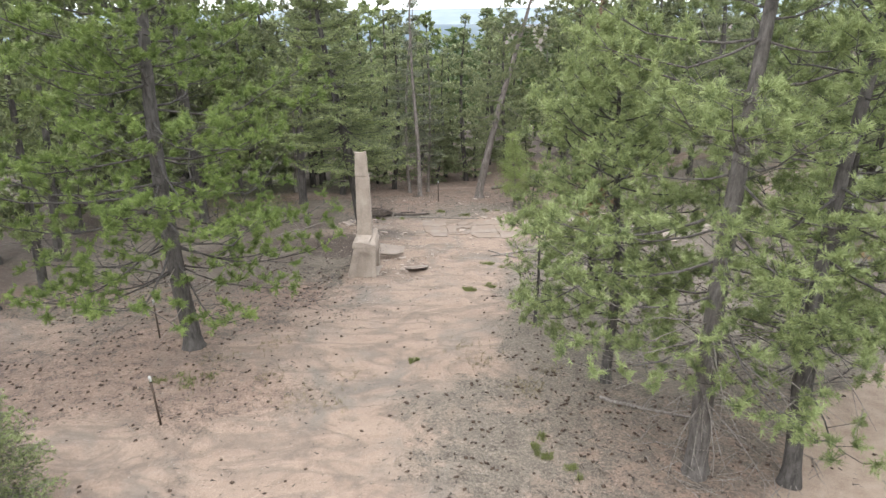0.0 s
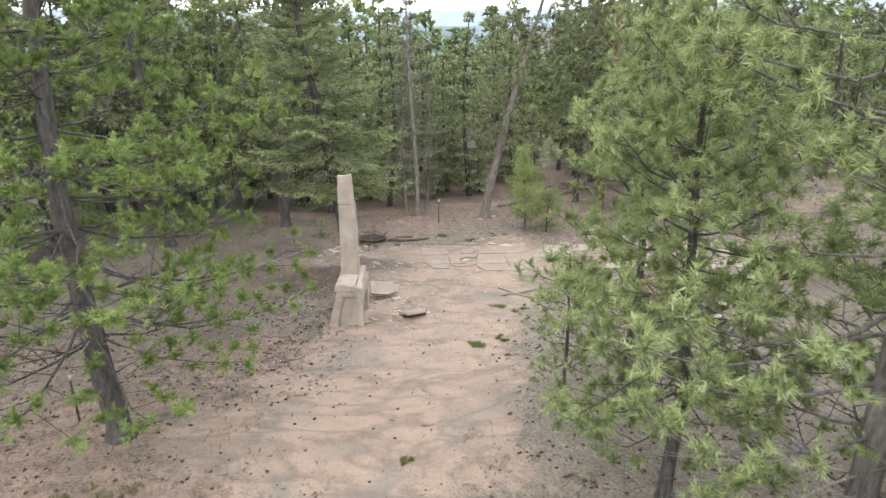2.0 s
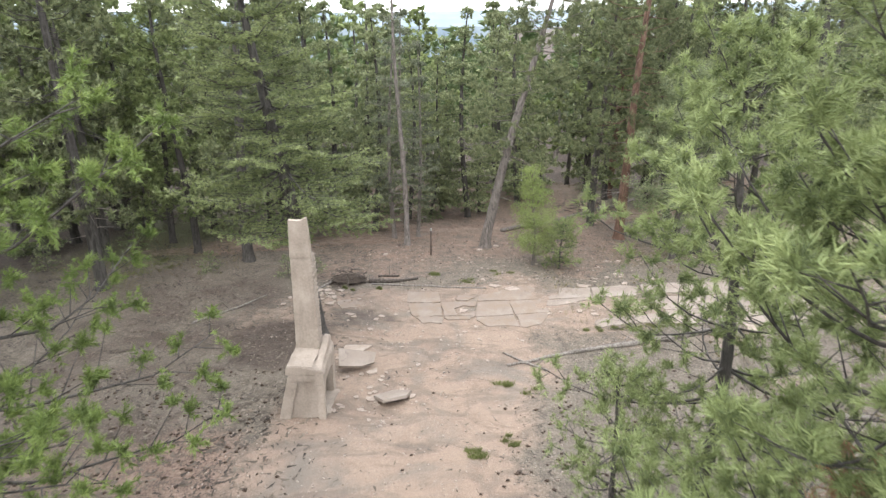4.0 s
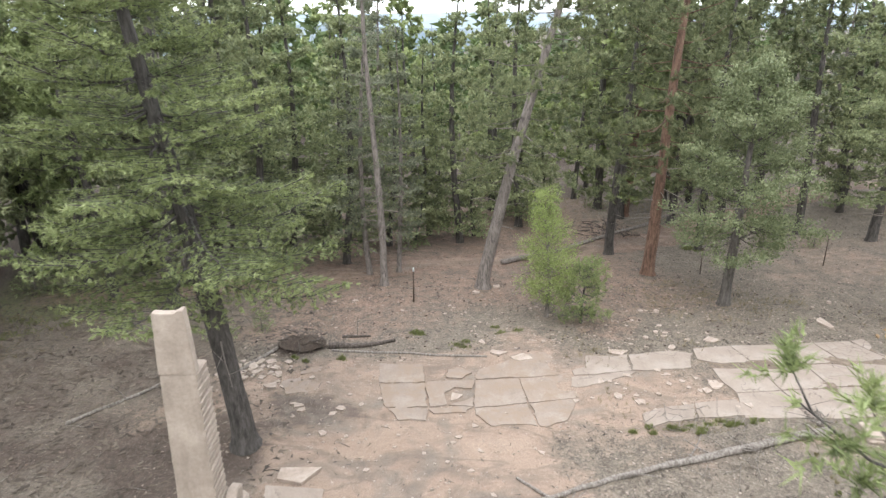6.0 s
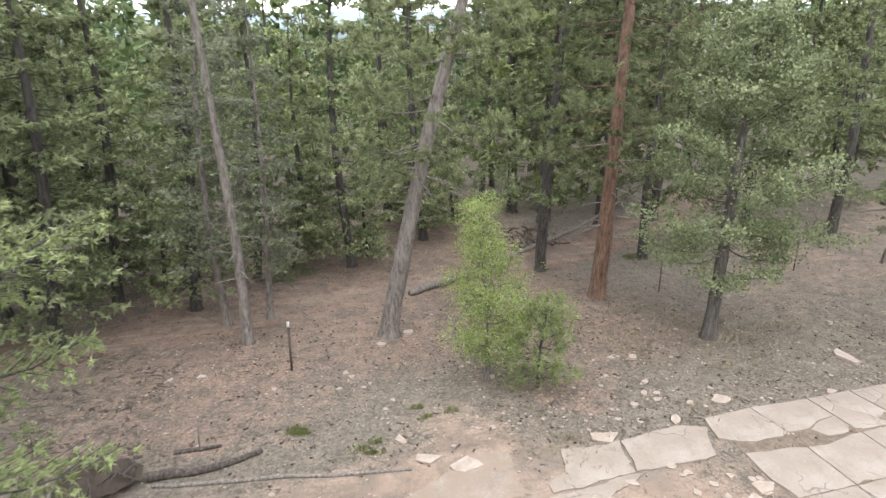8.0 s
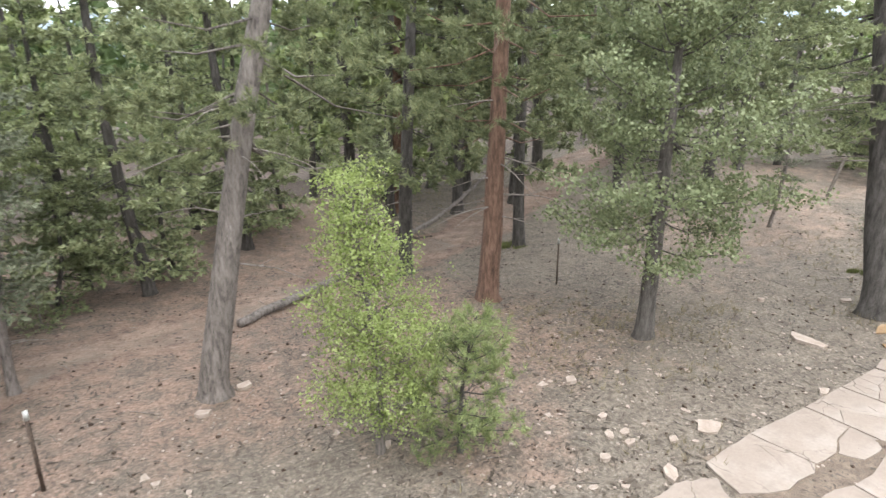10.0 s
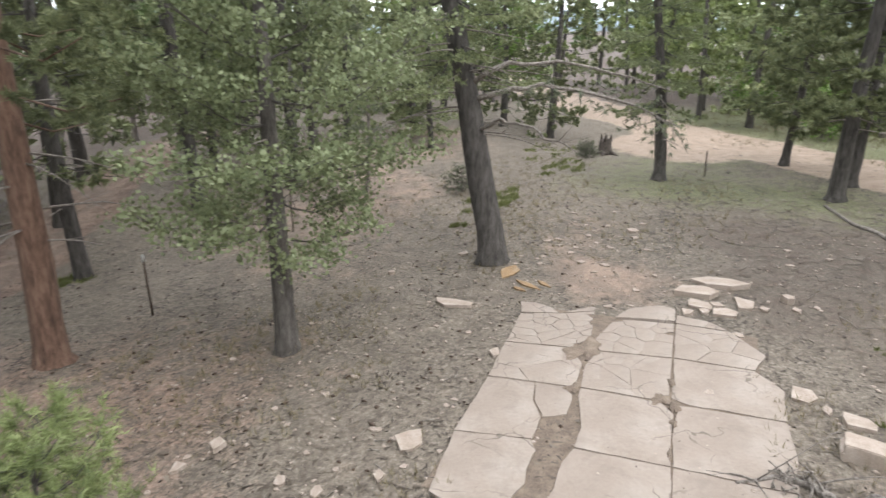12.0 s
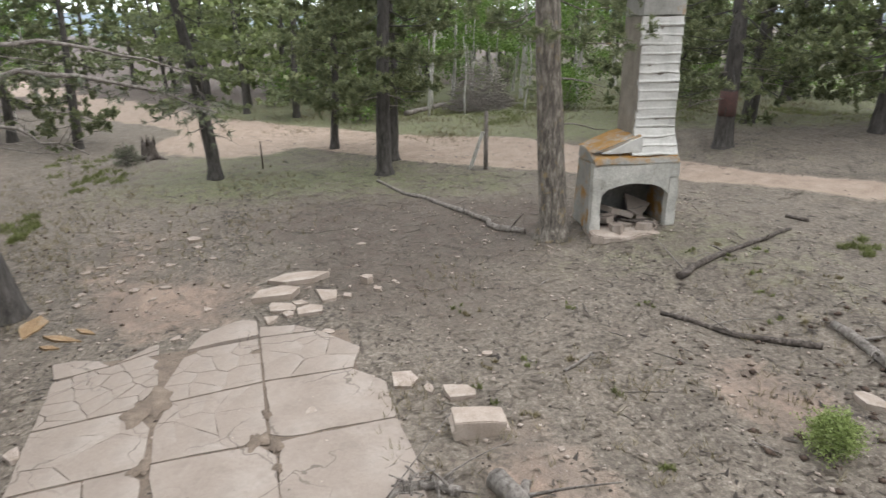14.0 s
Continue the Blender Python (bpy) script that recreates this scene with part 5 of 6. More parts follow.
# tall trees closing the wood behind the clearing
for kind, x, y, size in (
    ("pine", -9.0, 47.0, 1.1), ("fir", -12.5, 45.0, 1.15), ("pine", -15.0, 50.0, 1.15), ("pine_b", -18.0, 45.5, 1.2), ("fir", -10.5, 52.0, 1.2), ("pine", -23.0, 48.5, 1.2), ("fir", -6.2, 46.5, 0.95),
    ("fir", -4.6, 50.5, 0.85), ("fir", -1.8, 48.6, 0.8), ("fir", 0.2, 50.4, 0.75), ("pine", 10.6, 56.0, 1.1), ("pine", 16.4, 52.0, 1.1),
    ("fir", 15.0, 57.0, 1.15), ("pine", 20.5, 56.0, 1.15), ("pine", 24.5, 54.5, 1.1), ("fir", 4.0, 55.5, 0.95),
):
    stock_tree(kind, x, y, size)

# the wood beyond
wood_rs = random.Random(77)
spots = []


def scatter(x0, x1, y0, y1, gap, kinds, tries, ok):
    for _ in range(tries):
        x, y = wood_rs.uniform(x0, x1), wood_rs.uniform(y0, y1)
        if not ok(x, y) or any((x - a) ** 2 + (y - b) ** 2 < gap * gap for a, b in spots):
            continue
        spots.append((x, y))
        stock_tree(wood_rs.choice(kinds), x, y, 0.75 + 0.4 * wood_rs.random())


def clear_of_tracks(x, y):
    return float(near_line(np.array(x), np.array(y), ROAD)) > 3.6 and float(near_line(np.array(x), np.array(y), TRAIL)) > 1.8


scatter(-30, 30, 52, 78, 4.8, ("far_fir", "far_fir", "far_pine", "far_bright", "thin"), 420, clear_of_tracks)
for x, y in ((39.0, 24.5), (40.5, 22.8), (41.2, 25.6), (43.0, 21.0), (42.5, 18.5), (44.5, 23.8), (46.0, 20.0), (38.5, 19.5), (40.2, 17.0), (45.5, 26.5), (47.5, 23.0), (41.5, 28.0), (44.2, 29.2), (37.6, 16.8), (43.0, 14.5), (45.0, 16.8), (46.5, 14.0), (41.0, 12.6), (48.0, 18.0)):
    spots.append((x, y))
    stock_tree("aspen", x, y, 0.85 + 0.03 * ((x * 7) % 9))
scatter(-31, -17, 24, 52, 4.8, ("far_pine", "far_pine", "far_fir", "far_bright"), 160, clear_of_tracks)
scatter(30, 64, -6, 30, 4.3, ("far_fir", "far_pine", "aspen", "small", "far_bright", "far_fir"), 180, lambda x, y: clear_of_tracks(x, y) and (x - 34) + (18 - y) * 0.4 > 0)
scatter(48, 84, -18, 18, 4.2, ("far_fir", "far_bright", "small", "far_pine"), 80, clear_of_tracks)
scatter(37, 66, 30, 62, 3.6, ("far_fir", "far_pine", "far_bright", "aspen", "far_fir", "far_bright"), 250, clear_of_tracks)
scatter(24, 45, 47, 70, 3.8, ("far_pine", "far_fir", "far_fir"), 110, clear_of_tracks)

# the tree with the painted band
marked = make_tree("pine_tree", "pine", 13.5, 0.27, 2.2, 4.0, 120, M_DPINE, M_BARK, nb=75, subs=7, tufts=4, dead=5, big=1.2, twigs=False, k=10, bend=0.05, wide=2.8)
band = Soup()
tube(band, [(0, 0, z) for z in (1.0, 1.25, 1.5, 1.75)], [0.278, 0.272, 0.266, 0.262], 14, 0.05, np.random.RandomState(3))
part("paint_band", band.mesh("paint_band", M_MARK, True), marked, "faded red paint band round the trunk")
tag_tree(place(marked, 22.4, 18.8), "dark pine with a faded red paint band on its trunk", "trees of the wood")

# ---- far woods, one mass ----


def far_woods():
    rs = np.random.RandomState(9)
    vs, fs, n = [], [], 0
    pts = []
    while len(pts) < 560:
        a, d = rs.rand() * 6.283, 70 * (rs.rand() * 5.5 + 1) ** 1.0
        x, y = 8 + d * math.sin(a), 30 + d * math.cos(a)
        if -30 < x < 28 and y < 78 and y > 0:
            continue
        pts.append((x, y, d))
    while len(pts) < 960:
        x, y = rs.uniform(-75, 75), rs.uniform(80, 150)
        pts.append((x, y, 170.0))
    for x, y, d in pts:
        H, R = 9 + 7 * rs.rand(), 1.6 + 1.2 * rs.rand()
        z = float(base_height(x, y))
        m = 130 if d < 160 else 60
        u = rs.rand(m) ** 0.8
        az = rs.rand(m) * 6.283
        r = R * (1 - u) ** 0.7 * (0.3 + 0.7 * rs.rand(m))
        P = np.stack([x + r * np.cos(az), y + r * np.sin(az), z + 1.5 + (H - 1.5) * u], 1)
        D = unit(np.stack([np.cos(az), np.sin(az), rs.rand(m) * 0.8 - 0.1], 1))
        v, f = blades(P, D, 3, 1.2, 0.6, 0.35, rs)
        vs.append(v)
        fs.append(f + n)
        n += len(v)
        t = np.array([[x - 0.15, y, z - 0.3], [x + 0.15, y, z - 0.3], [x, y, z + H]])
        vs.append(t)
        fs.append(np.array([[0, 1, 2]]) + n)
        n += 3
    ob = new("far_woods", mesh_from("far_woods", np.concatenate(vs), np.concatenate(fs), M_FARWOOD))
    tagged(ob, "far conifer forest filling the valley and slopes", "forest", kind="stuff")


far_woods()

# ---- fence posts ----


def t_post(x, y, h=1.35, tilt=(0, 0), white=True):
    root = tagged(new("fence_post"), "rusty steel fence post with a white painted tip" if white else "bare rusty steel fence post in the soil", "fence post", "old fence posts")
    s = Soup()
    e = 0.028
    prism(s, [(-e, -0.008), (-0.006, -0.008), (-0.006, -e), (0.006, -e), (0.006, -0.008), (e, -0.008), (e, 0.006), (-e, 0.006)], 2, -0.15, h - (0.14 if white else 0))
    part("shaft", s.mesh("shaft", M_STEEL), root)
    if white:
        s = Soup()
        prism(s, [(-e - 0.004, -0.012), (-0.01, -0.012), (-0.01, -e - 0.004), (0.01, -e - 0.004), (0.01, -0.012), (e + 0.004, -0.012), (e + 0.004, 0.01), (-e - 0.004, 0.01)], 2, h - 0.15, h)
        part("tip", s.mesh("tip", M_WHITE), root, "white painted tip")
    root.matrix_basis = pose(x, y, gz(x, y), tilt[0], tilt[1], 25)
    return root


t_post(-7.0, 13.6, 1.4, (0, -3))
t_post(-9.2, 18.75, 1.35, (0, -1))
t_post(-11.1, 23.8, 1.2, (0, -2), False)
t_post(-0.3, 39.4, 1.35, (0, 0))
t_post(11.8, 43.1, 1.35, (0, -1))
t_post(17.3, 43.5, 1.35, (0, 0), False)
t_post(26.55, 33.0, 0.9, (0, 1), False)


def old_corner_post(x, y, turn):
    root = tagged(new("wooden_corner_post"), "grey wooden fence post with a leaning brace board by the road", "fence post", "old fence posts")
    s = Soup()
    tube(s, [(0, 0, -0.2), (0, 0.01, 0.8), (0.01, 0, 1.75)], [0.075, 0.07, 0.065], 9, 0.15, np.random.RandomState(4))
    part("post", s.mesh("post", M_GREYBARK, True), root)
    s = Soup()
    prism(s, [(-0.55, -0.05), (-0.42, -0.05), (-0.02, 1.15), (-0.13, 1.15)], 1, -0.1, -0.06)
    part("brace", worn("brace", s, M_ASPENBARK, 2, 0.008, 2, 0.006), root, "bleached leaning board")
    root.matrix_basis = pose(x, y, gz(x, y), 0, 0, turn)


old_corner_post(23.5, 26.3, 235)
# thin white vertical far among the trunks, drawn as a plain bar
tagged(place(new("white_marker_post", (lambda s: (prism(s, [(-0.05, -0.03), (0.05, -0.03), (0.05, 0.03), (-0.05, 0.03)], 2, -0.1, 1.5), worn("post", s, M_WHITE, 1, 0.004, 1, 0.006))[1])(Soup())), 6.1, 57.5), "slim white upright among the trunks", "marker post")
wp = tagged(new("leaning_pale_board", (lambda s: (prism(s, [(-0.07, -0.03), (0.07, -0.03), (0.06, 0.03), (-0.06, 0.03)], 2, -0.1, 1.5), worn("board", s, M_WOOD, 1, 0.006, 3, 0.006))[1])(Soup())), "pale weathered board leaning in the ground", "board")
wp.matrix_basis = pose(25.2, 44.0, gz(25.2, 44.0), 18, 0, -20)

# ---- logs and fallen wood ----


def log(pts, r0, r1, mat, label, seed, stubs=0, name="fallen_log", rough=0.2, lift=None):
    """A fallen trunk or limb along points in plan, lying on the soil."""
    rs = np.random.RandomState(seed)
    P = []
    for (ax, ay), (bx, by) in zip(pts, pts[1:]):
        n = max(2, int(math.hypot(bx - ax, by - ay) / 0.35))
        for i in range(n):
            t = i / n
            P.append((ax + (bx - ax) * t + rs.normal() * 0.018, ay + (by - ay) * t + rs.normal() * 0.018))
    P.append(pts[-1])
    t = np.linspace(0, 1, len(P))
    rad = r0 + (r1 - r0) * t
    z = np.array([gz(x, y) for x, y in P])
    z = np.convolve(np.pad(z, 1, mode="edge"), np.ones(3) / 3, "valid") + rad * 0.75
    if lift is not None:
        z = z + lift * t
    Q = np.column_stack([np.array(P), z])
    c = Q[0].copy()
    s = Soup()
    tube(s, Q - c, rad, 9, rough, rs)
    root = new(name)
    part("stem", s.mesh("stem", mat, True), root)
    if stubs:
        for i in range(stubs):
            s = Soup()
            j = rs.randint(1, len(Q) - 1)
            d = unit(np.array([rs.normal(), rs.normal(), 0.35 + 0.4 * rs.rand()]))
            L = 0.35 + 0.8 * rs.rand()
            q = np.linspace(0, 1, 5)[:, None]
            bend = unit(rs.normal(size=3)) * 0.25
            bend[2] = -abs(bend[2])
            tube(s, Q[j] - c + d * L * q + bend * L * q ** 2, 0.35 * rad[j] * (1 - 0.8 * q[:, 0]) + 0.003, 4)
            part("branch", s.mesh("branch", M_WOOD, True), root, "bare grey branch")
    root.location = c
    return tagged(root, label, "log", "fallen wood")


log([(2.2, 28.3), (4.2, 29.0), (6.02, 29.6), (7.47, 29.98), (9.82, 30.58)], 0.04, 0.11, M_WOOD, "long weathered grey log with bare branches on the litter", 1, 9)
log([(2.2, 29.15), (2.75, 28.55), (3.4, 27.85)], 0.03, 0.045, M_WOOD, "short grey broken limb lying by the long log", 2, 2, "fallen_branch")
log([(-2.7, 35.15), (-0.3, 34.95), (2.0, 34.68)], 0.042, 0.03, M_WOOD, "straight bleached pole lying beside the slab", 3, 0, "wooden_pole", 0.1)
log([(-2.8, 35.35), (-1.6, 35.5), (-0.8, 35.9)], 0.1, 0.05, M_DARKWOOD, "dark rotten log beside the bleached pole", 4, 0)
log([(-2.5, 36.2), (-1.6, 36.3)], 0.05, 0.04, M_DARKWOOD, "short dark rotten branch on the soil", 5, 1, "fallen_branch")
log([(-5.3, 33.6), (-4.7, 34.8), (-4.1, 35.5)], 0.04, 0.06, M_WOOD, "curved pale root reaching from the debris mound", 6, 1, "root")
log([(-8.6, 31.3), (-7.4, 32.7), (-6.6, 33.9)], 0.05, 0.035, M_WOOD, "thin grey fallen branch on the dark litter", 7, 2, "fallen_branch")
log([(3.5, 44.8), (5.3, 45.8), (9.5, 48.8), (13.5, 51.8), (17.0, 54.5)], 0.12, 0.06, M_GREYBARK, "long fallen grey trunk across the slope", 8, 4, lift=0.9)
log([(23.6, 29.65), (21.4, 29.1), (19.55, 28.43), (18.3, 27.95), (17.75, 27.9), (17.3, 27.4)], 0.035, 0.075, M_WOOD, "long crooked bleached log leading to the thick pine", 9, 3)
log([(13.75, 25.95), (14.0, 25.6), (14.24, 25.0), (14.6, 23.9), (14.95, 22.75)], 0.075, 0.035, M_DARKWOOD, "dark charred crooked limb on the litter", 10, 3)
log([(12.68, 26.98), (11.81, 26.37), (11.05, 25.6)], 0.03, 0.05, M_DARKWOOD, "dark straight limb lying on the litter", 11, 2)
log([(11.42, 25.1), (10.9, 25.2), (10.2, 25.3), (9.4, 24.9)], 0.06, 0.09, M_WOOD, "split grey log end with loose bark", 12, 4)
log([(9.75, 31.9), (9.98, 31.5), (9.95, 31.15), (9.8, 30.95)], 0.02, 0.055, M_WOOD, "bleached twisted root stub at the slab's edge", 13, 10, "root")
log([(9.3, 30.55), (9.7, 30.3)], 0.06, 0.05, M_WOOD, "short bleached stick beside the slab", 14, 2, "fallen_branch")
log([(15.7, 22.2), (15.2, 22.1)], 0.04, 0.04, M_DARKWOOD, "short dark stick on the litter", 15, 0, "fallen_branch")
log([(37.0, 26.2), (38.6, 24.0), (40.0, 21.6)], 0.15, 0.1, M_WOOD, "bleached fallen trunk beyond the road", 16, 5)
log([(33.6, 20.4), (36.0, 18.2)], 0.12, 0.08, M_WOOD, "bleached fallen trunk beyond the road", 17, 4)
log([(11.6, 29.05), (11.95, 28.48)], 0.022, 0.02, M_WOOD, "small bleached stick lying on the litter", 19, 0, "fallen_branch")
log([(4.2, 15.0), (5.2, 14.5), (6.6, 14.1)], 0.05, 0.03, M_WOOD, "grey fallen branch under the young pines", 20, 5, "fallen_branch")
log([(6.2, 8.9), (7.6, 9.6), (9.5, 10.4)], 0.05, 0.03, M_WOOD, "grey fallen branch under the pines", 22, 6, "fallen_branch")


def charred_stick(lx, ly, length, turn):
    """A short burnt stick lying in the firebox."""
    p = CH2.matrix_basis @ Vector((lx, ly, 0.2))
    s = Soup()
    tube(s, [(-0.5 * length, 0, 0), (0, 0.02, 0.015), (0.5 * length, -0.01, 0.05)], [0.03, 0.035, 0.02], 7, 0.25, np.random.RandomState(3))
    ob = new("charred_stick", s.mesh("charred_stick", M_DARKWOOD, True))
    ob.matrix_basis = pose(p.x, p.y, p.z, 0, 0, turn)
    tagged(ob, "dark charred stick among the fireplace rubble", "stick", "fallen wood")


charred_stick(0.62, 0.1, 0.7, 60)
charred_stick(0.5, 0.25, 0.55, 100)


def stump(x, y, seed):
    rs = np.random.RandomState(seed)
    s = Soup()
    a = np.linspace(0, 6.283, 13)[:-1]
    tube(s, [(0, 0, -0.1), (0, 0, 0.05), (0.02, 0, 0.3), (0.03, 0.02, 0.6)], [0.42, 0.36, 0.27, 0.24], 12, 0.35, rs)
    for i in range(5):
        d = np.array([math.cos(a[i * 2]), math.sin(a[i * 2]), 0])
        tube(s, [d * 0.2 + [0, 0, 0.1], d * 0.55, d * 0.9 - [0, 0, 0.1]], [0.1, 0.06, 0.02], 6)
    for i in range(4):
        d = np.array([math.cos(a[i * 3]), math.sin(a[i * 3]), 0])
        tube(s, [d * 0.19 + [0, 0, 0.5], d * 0.2 + [0, 0, 0.72 + 0.25 * rs.rand()]], [0.07, 0.015], 5)
    ob = new("tree_stump", s.mesh("tree_stump", M_DARKWOOD, True))
    ob.location = (x, y, gz(x, y))
    return tagged(ob, "dark splintered tree stump in thin grass", "stump")


stump(30.0, 37.0, 1)


def brush_pile(x, y, rad, h, n, seed, mat, label, thick=0.03, leafy=False):
    rs = np.random.RandomState(seed)
    s = Soup()
    for i in range(n):
        a, r = rs.rand() * 6.283, rad * math.sqrt(rs.rand())
        c = np.array([r * math.cos(a), r * math.sin(a), h * (1 - (r / rad) ** 1.5) * rs.rand()])
        d = unit(np.array([rs.normal(), rs.normal(), rs.normal() * 0.35]))
        L = rad * (0.25 + 0.4 * rs.rand())
        p = np.stack([c - d * L * 0.5, c + rs.normal(size=3) * 0.05 * L, c + d * L * 0.5])
        p[:, 2] = np.maximum(p[:, 2], 0.0)
        tube(s, p, [thick, thick * 0.8, thick * 0.3], 4)
    ob = new("brush_pile", s.mesh("brush_pile", mat, True))
    ob.location = (x, y, gz(x, y) + 0.02)
    return tagged(ob, label, "brush pile", kind="stuff")


brush_pile(36.6, 22.4, 1.7, 2.6, 900, 3, M_WOOD, "large grey heap of dead branches beyond the road", 0.017)
brush_pile(-3.6, 35.4, 0.75, 0.3, 22, 4, M_DARKWOOD, "dark rotten roots on the low mound of soil", 0.026)
brush_pile(6.9, 30.35, 1.5, 0.25, 60, 5, M_WOOD, "tangle of thin bleached twigs beside the long log", 0.008)
brush_pile(9.95, 31.3, 0.32, 0.2, 46, 15, M_WOOD, "gnarled grey root wad on the slab's edge", 0.014)
brush_pile(6.6, 13.0, 2.2, 0.35, 90, 6, M_WOOD, "tangled bare twigs under the pines", 0.012)
brush_pile(9.5, 51.0, 1.8, 0.5, 60, 7, M_DARKWOOD, "scattered dark slash on the far slope", 0.03)

# ---- bleached dead stems beyond the road ----


def dead_stem(x, y, h, tilt, seed):
    rs = np.random.RandomState(seed)
    root = new("dead_sapling")
    s = Soup()
    z = np.linspace(-0.1, h, 7)
    tube(s, np.column_stack([np.cumsum(rs.normal(size=7) * 0.04), np.cumsum(rs.normal(size=7) * 0.04), z]), 0.055 * (1 - 0.75 * np.linspace(0, 1, 7)), 6, 0.1, rs)
    part("stem", s.mesh("stem", M_ASPENBARK, True), root)
    for i in range(4):
        s = Soup()
        a, q = rs.rand() * 6.283, h * (0.45 + 0.5 * rs.rand())
        tube(s, [(0, 0, q), (0.4 * math.cos(a), 0.4 * math.sin(a), q + 0.25)], [0.016, 0.004], 4)
        part("branch", s.mesh("branch", M_WOOD, True), root)
    root.matrix_basis = pose(x, y, gz(x, y), tilt, 0, rs.rand() * 360)
    tagged(root, "thin bleached dead sapling with a few bare twigs", "tree", "dead saplings")


for i, (x, y, h, tilt) in enumerate(((35.2, 23.6, 3.6, 2), (36.0, 25.2, 4.5, -3), (37.8, 24.6, 5.2, 1), (38.6, 22.2, 4.4, 4), (34.2, 21.0, 2.6, -6), (39.5, 20.6, 5.5, 2), (37.2, 19.4, 4.0, -2), (33.6, 18.6, 3.4, 3), (40.6, 26.4, 5.0, 0), (36.4, 17.2, 3.8, 5))):
    dead_stem(x, y, h, tilt, 500 + i)

def dirt_mound(x, y, rad, h, seed):
    """A low heap of rotten soil with an uneven top."""
    rs = np.random.RandomState(seed)
    n, m = 30, 9
    a = np.arange(n) * 6.283 / n
    rows = [np.column_stack([rad * u * np.cos(a), 0.7 * rad * u * np.sin(a), h * (1 - u * u) ** 1.2 + 0.2 * h * rs.normal(size=n) - 0.05 * u]) * (1 + 0.12 * (rs.rand(n, 1) - 0.5)) for u in np.linspace(1, 0.08, m)]
    v = np.concatenate(rows)
    i, k = np.arange(m - 1)[:, None] * n, np.arange(n)[None]
    f = np.stack([i + k, i + (k + 1) % n, i + n + (k + 1) % n, i + n + k], -1).reshape(-1, 4)
    ob = new("dirt_mound", mesh_from("dirt_mound", v, f, M_MOUND, False))
    ob.location = (x, y, gz(x, y) - 0.03)
    tagged(ob, "low dark mound of rotted wood and soil", "mound")


dirt_mound(-3.6, 35.4, 0.75, 0.13, 6)

# ---- stones ----
for x, y, sx, sy, sz, turn in (
    (15.45, 32.6, 1.0, 0.5, 0.42, 108), (16.08, 32.22, 0.95, 0.45, 0.4, 100), (14.86, 32.55, 0.5, 0.34, 0.22, 80), (14.68, 32.1, 0.55, 0.4, 0.22, 120), (15.15, 31.8, 0.55, 0.4, 0.22, 30), (15.0, 32.25, 0.35, 0.22, 0.2, 60),
    (15.62, 31.04, 0.3, 0.2, 0.5, 60), (14.45, 32.73, 0.28, 0.2, 0.2, 0), (14.6, 32.45, 0.25, 0.2, 0.2, 50), (15.2, 30.92, 0.25, 0.18, 0.2, 10), (13.78, 31.88, 0.25, 0.16, 0.2, 70), (15.06, 31.45, 0.28, 0.18, 0.2, 15),
    (12.04, 31.05, 0.52, 0.38, 0.2, 20), (11.5, 30.47, 0.42, 0.3, 0.3, 85), (11.75, 30.8, 0.2, 0.12, 0.15, 5), (13.42, 36.93, 0.75, 0.34, 0.3, 100), (11.77, 35.5, 0.26, 0.18, 0.25, 30), (9.9, 26.05, 0.42, 0.25, 0.3, 10),
    (7.67, 38.19, 0.22, 0.15, 0.2, 10), (7.86, 36.78, 0.24, 0.15, 0.15, 40), (7.59, 36.31, 0.22, 0.14, 0.15, 70), (7.74, 36.05, 0.24, 0.16, 0.15, 0), (8.39, 35.75, 0.28, 0.16, 0.15, 20), (7.15, 35.9, 0.2, 0.16, 0.25, 0), (7.69, 35.14, 0.34, 0.2, 0.25, 60), (14.86, 39.02, 0.2, 0.15, 0.3, 0), (2.05, 40.67, 0.35, 0.2, 0.3, 0), (2.92, 41.35, 0.4, 0.24, 0.3, 40),
    (9.13, 35.74, 0.44, 0.36, 0.18, 40), (8.16, 37.98, 0.34, 0.24, 0.3, 20), (1.0, 32.45, 0.4, 0.28, 0.2, 70), (-2.6, 29.15, 0.9, 0.6, 0.35, 20),
    (5.9, 34.9, 0.6, 0.4, 0.2, 10), (3.0, 34.6, 0.6, 0.4, 0.2, 30), (2.3, 34.95, 0.5, 0.3, 0.2, 0), (8.05, 32.9, 0.45, 0.4, 0.2, 0), (7.75, 32.6, 0.4, 0.3, 0.2, 60), (16.4, 37.9, 0.3, 0.2, 0.2, 0),
):
    put_stone(ROCKS[int(x * 10 + y) % 9], x, y, (sx * 1.15, sy * 1.15, sz), turn)
for x, y, sx, sy, turn in ((15.6, 36.5, 0.8, 0.5, 0), (14.85, 35.85, 0.65, 0.2, 60), (15.0, 35.55, 0.4, 0.14, 50), (14.6, 35.95, 0.3, 0.14, 65)):
    put_stone(ORANGE_ROCK, x, y, (sx, sy, 0.14), turn, "flat stone stained orange by lichen near the dark fir")


def stone_block(x, y, turn):
    s = Soup()
    prism(s, [(-0.31, 0), (0.31, 0), (0.32, 0.1), (0.27, 0.115), (0.28, 0.19), (0.1, 0.21), (-0.31, 0.23), (-0.3, 0.125), (-0.34, 0.11)], 0, -0.17, 0.17)
    ob = new("stone_block", worn("stone_block", s, M_STONE, 3, 0.014, 5, 0.012))
    ob.matrix_basis = pose(x, y, gz(x, y) - 0.02, 0, 0, turn)
    tagged(ob, "thick tan block of broken masonry on the litter", "stone block", "broken stones")


stone_block(10.75, 30.45, 172)

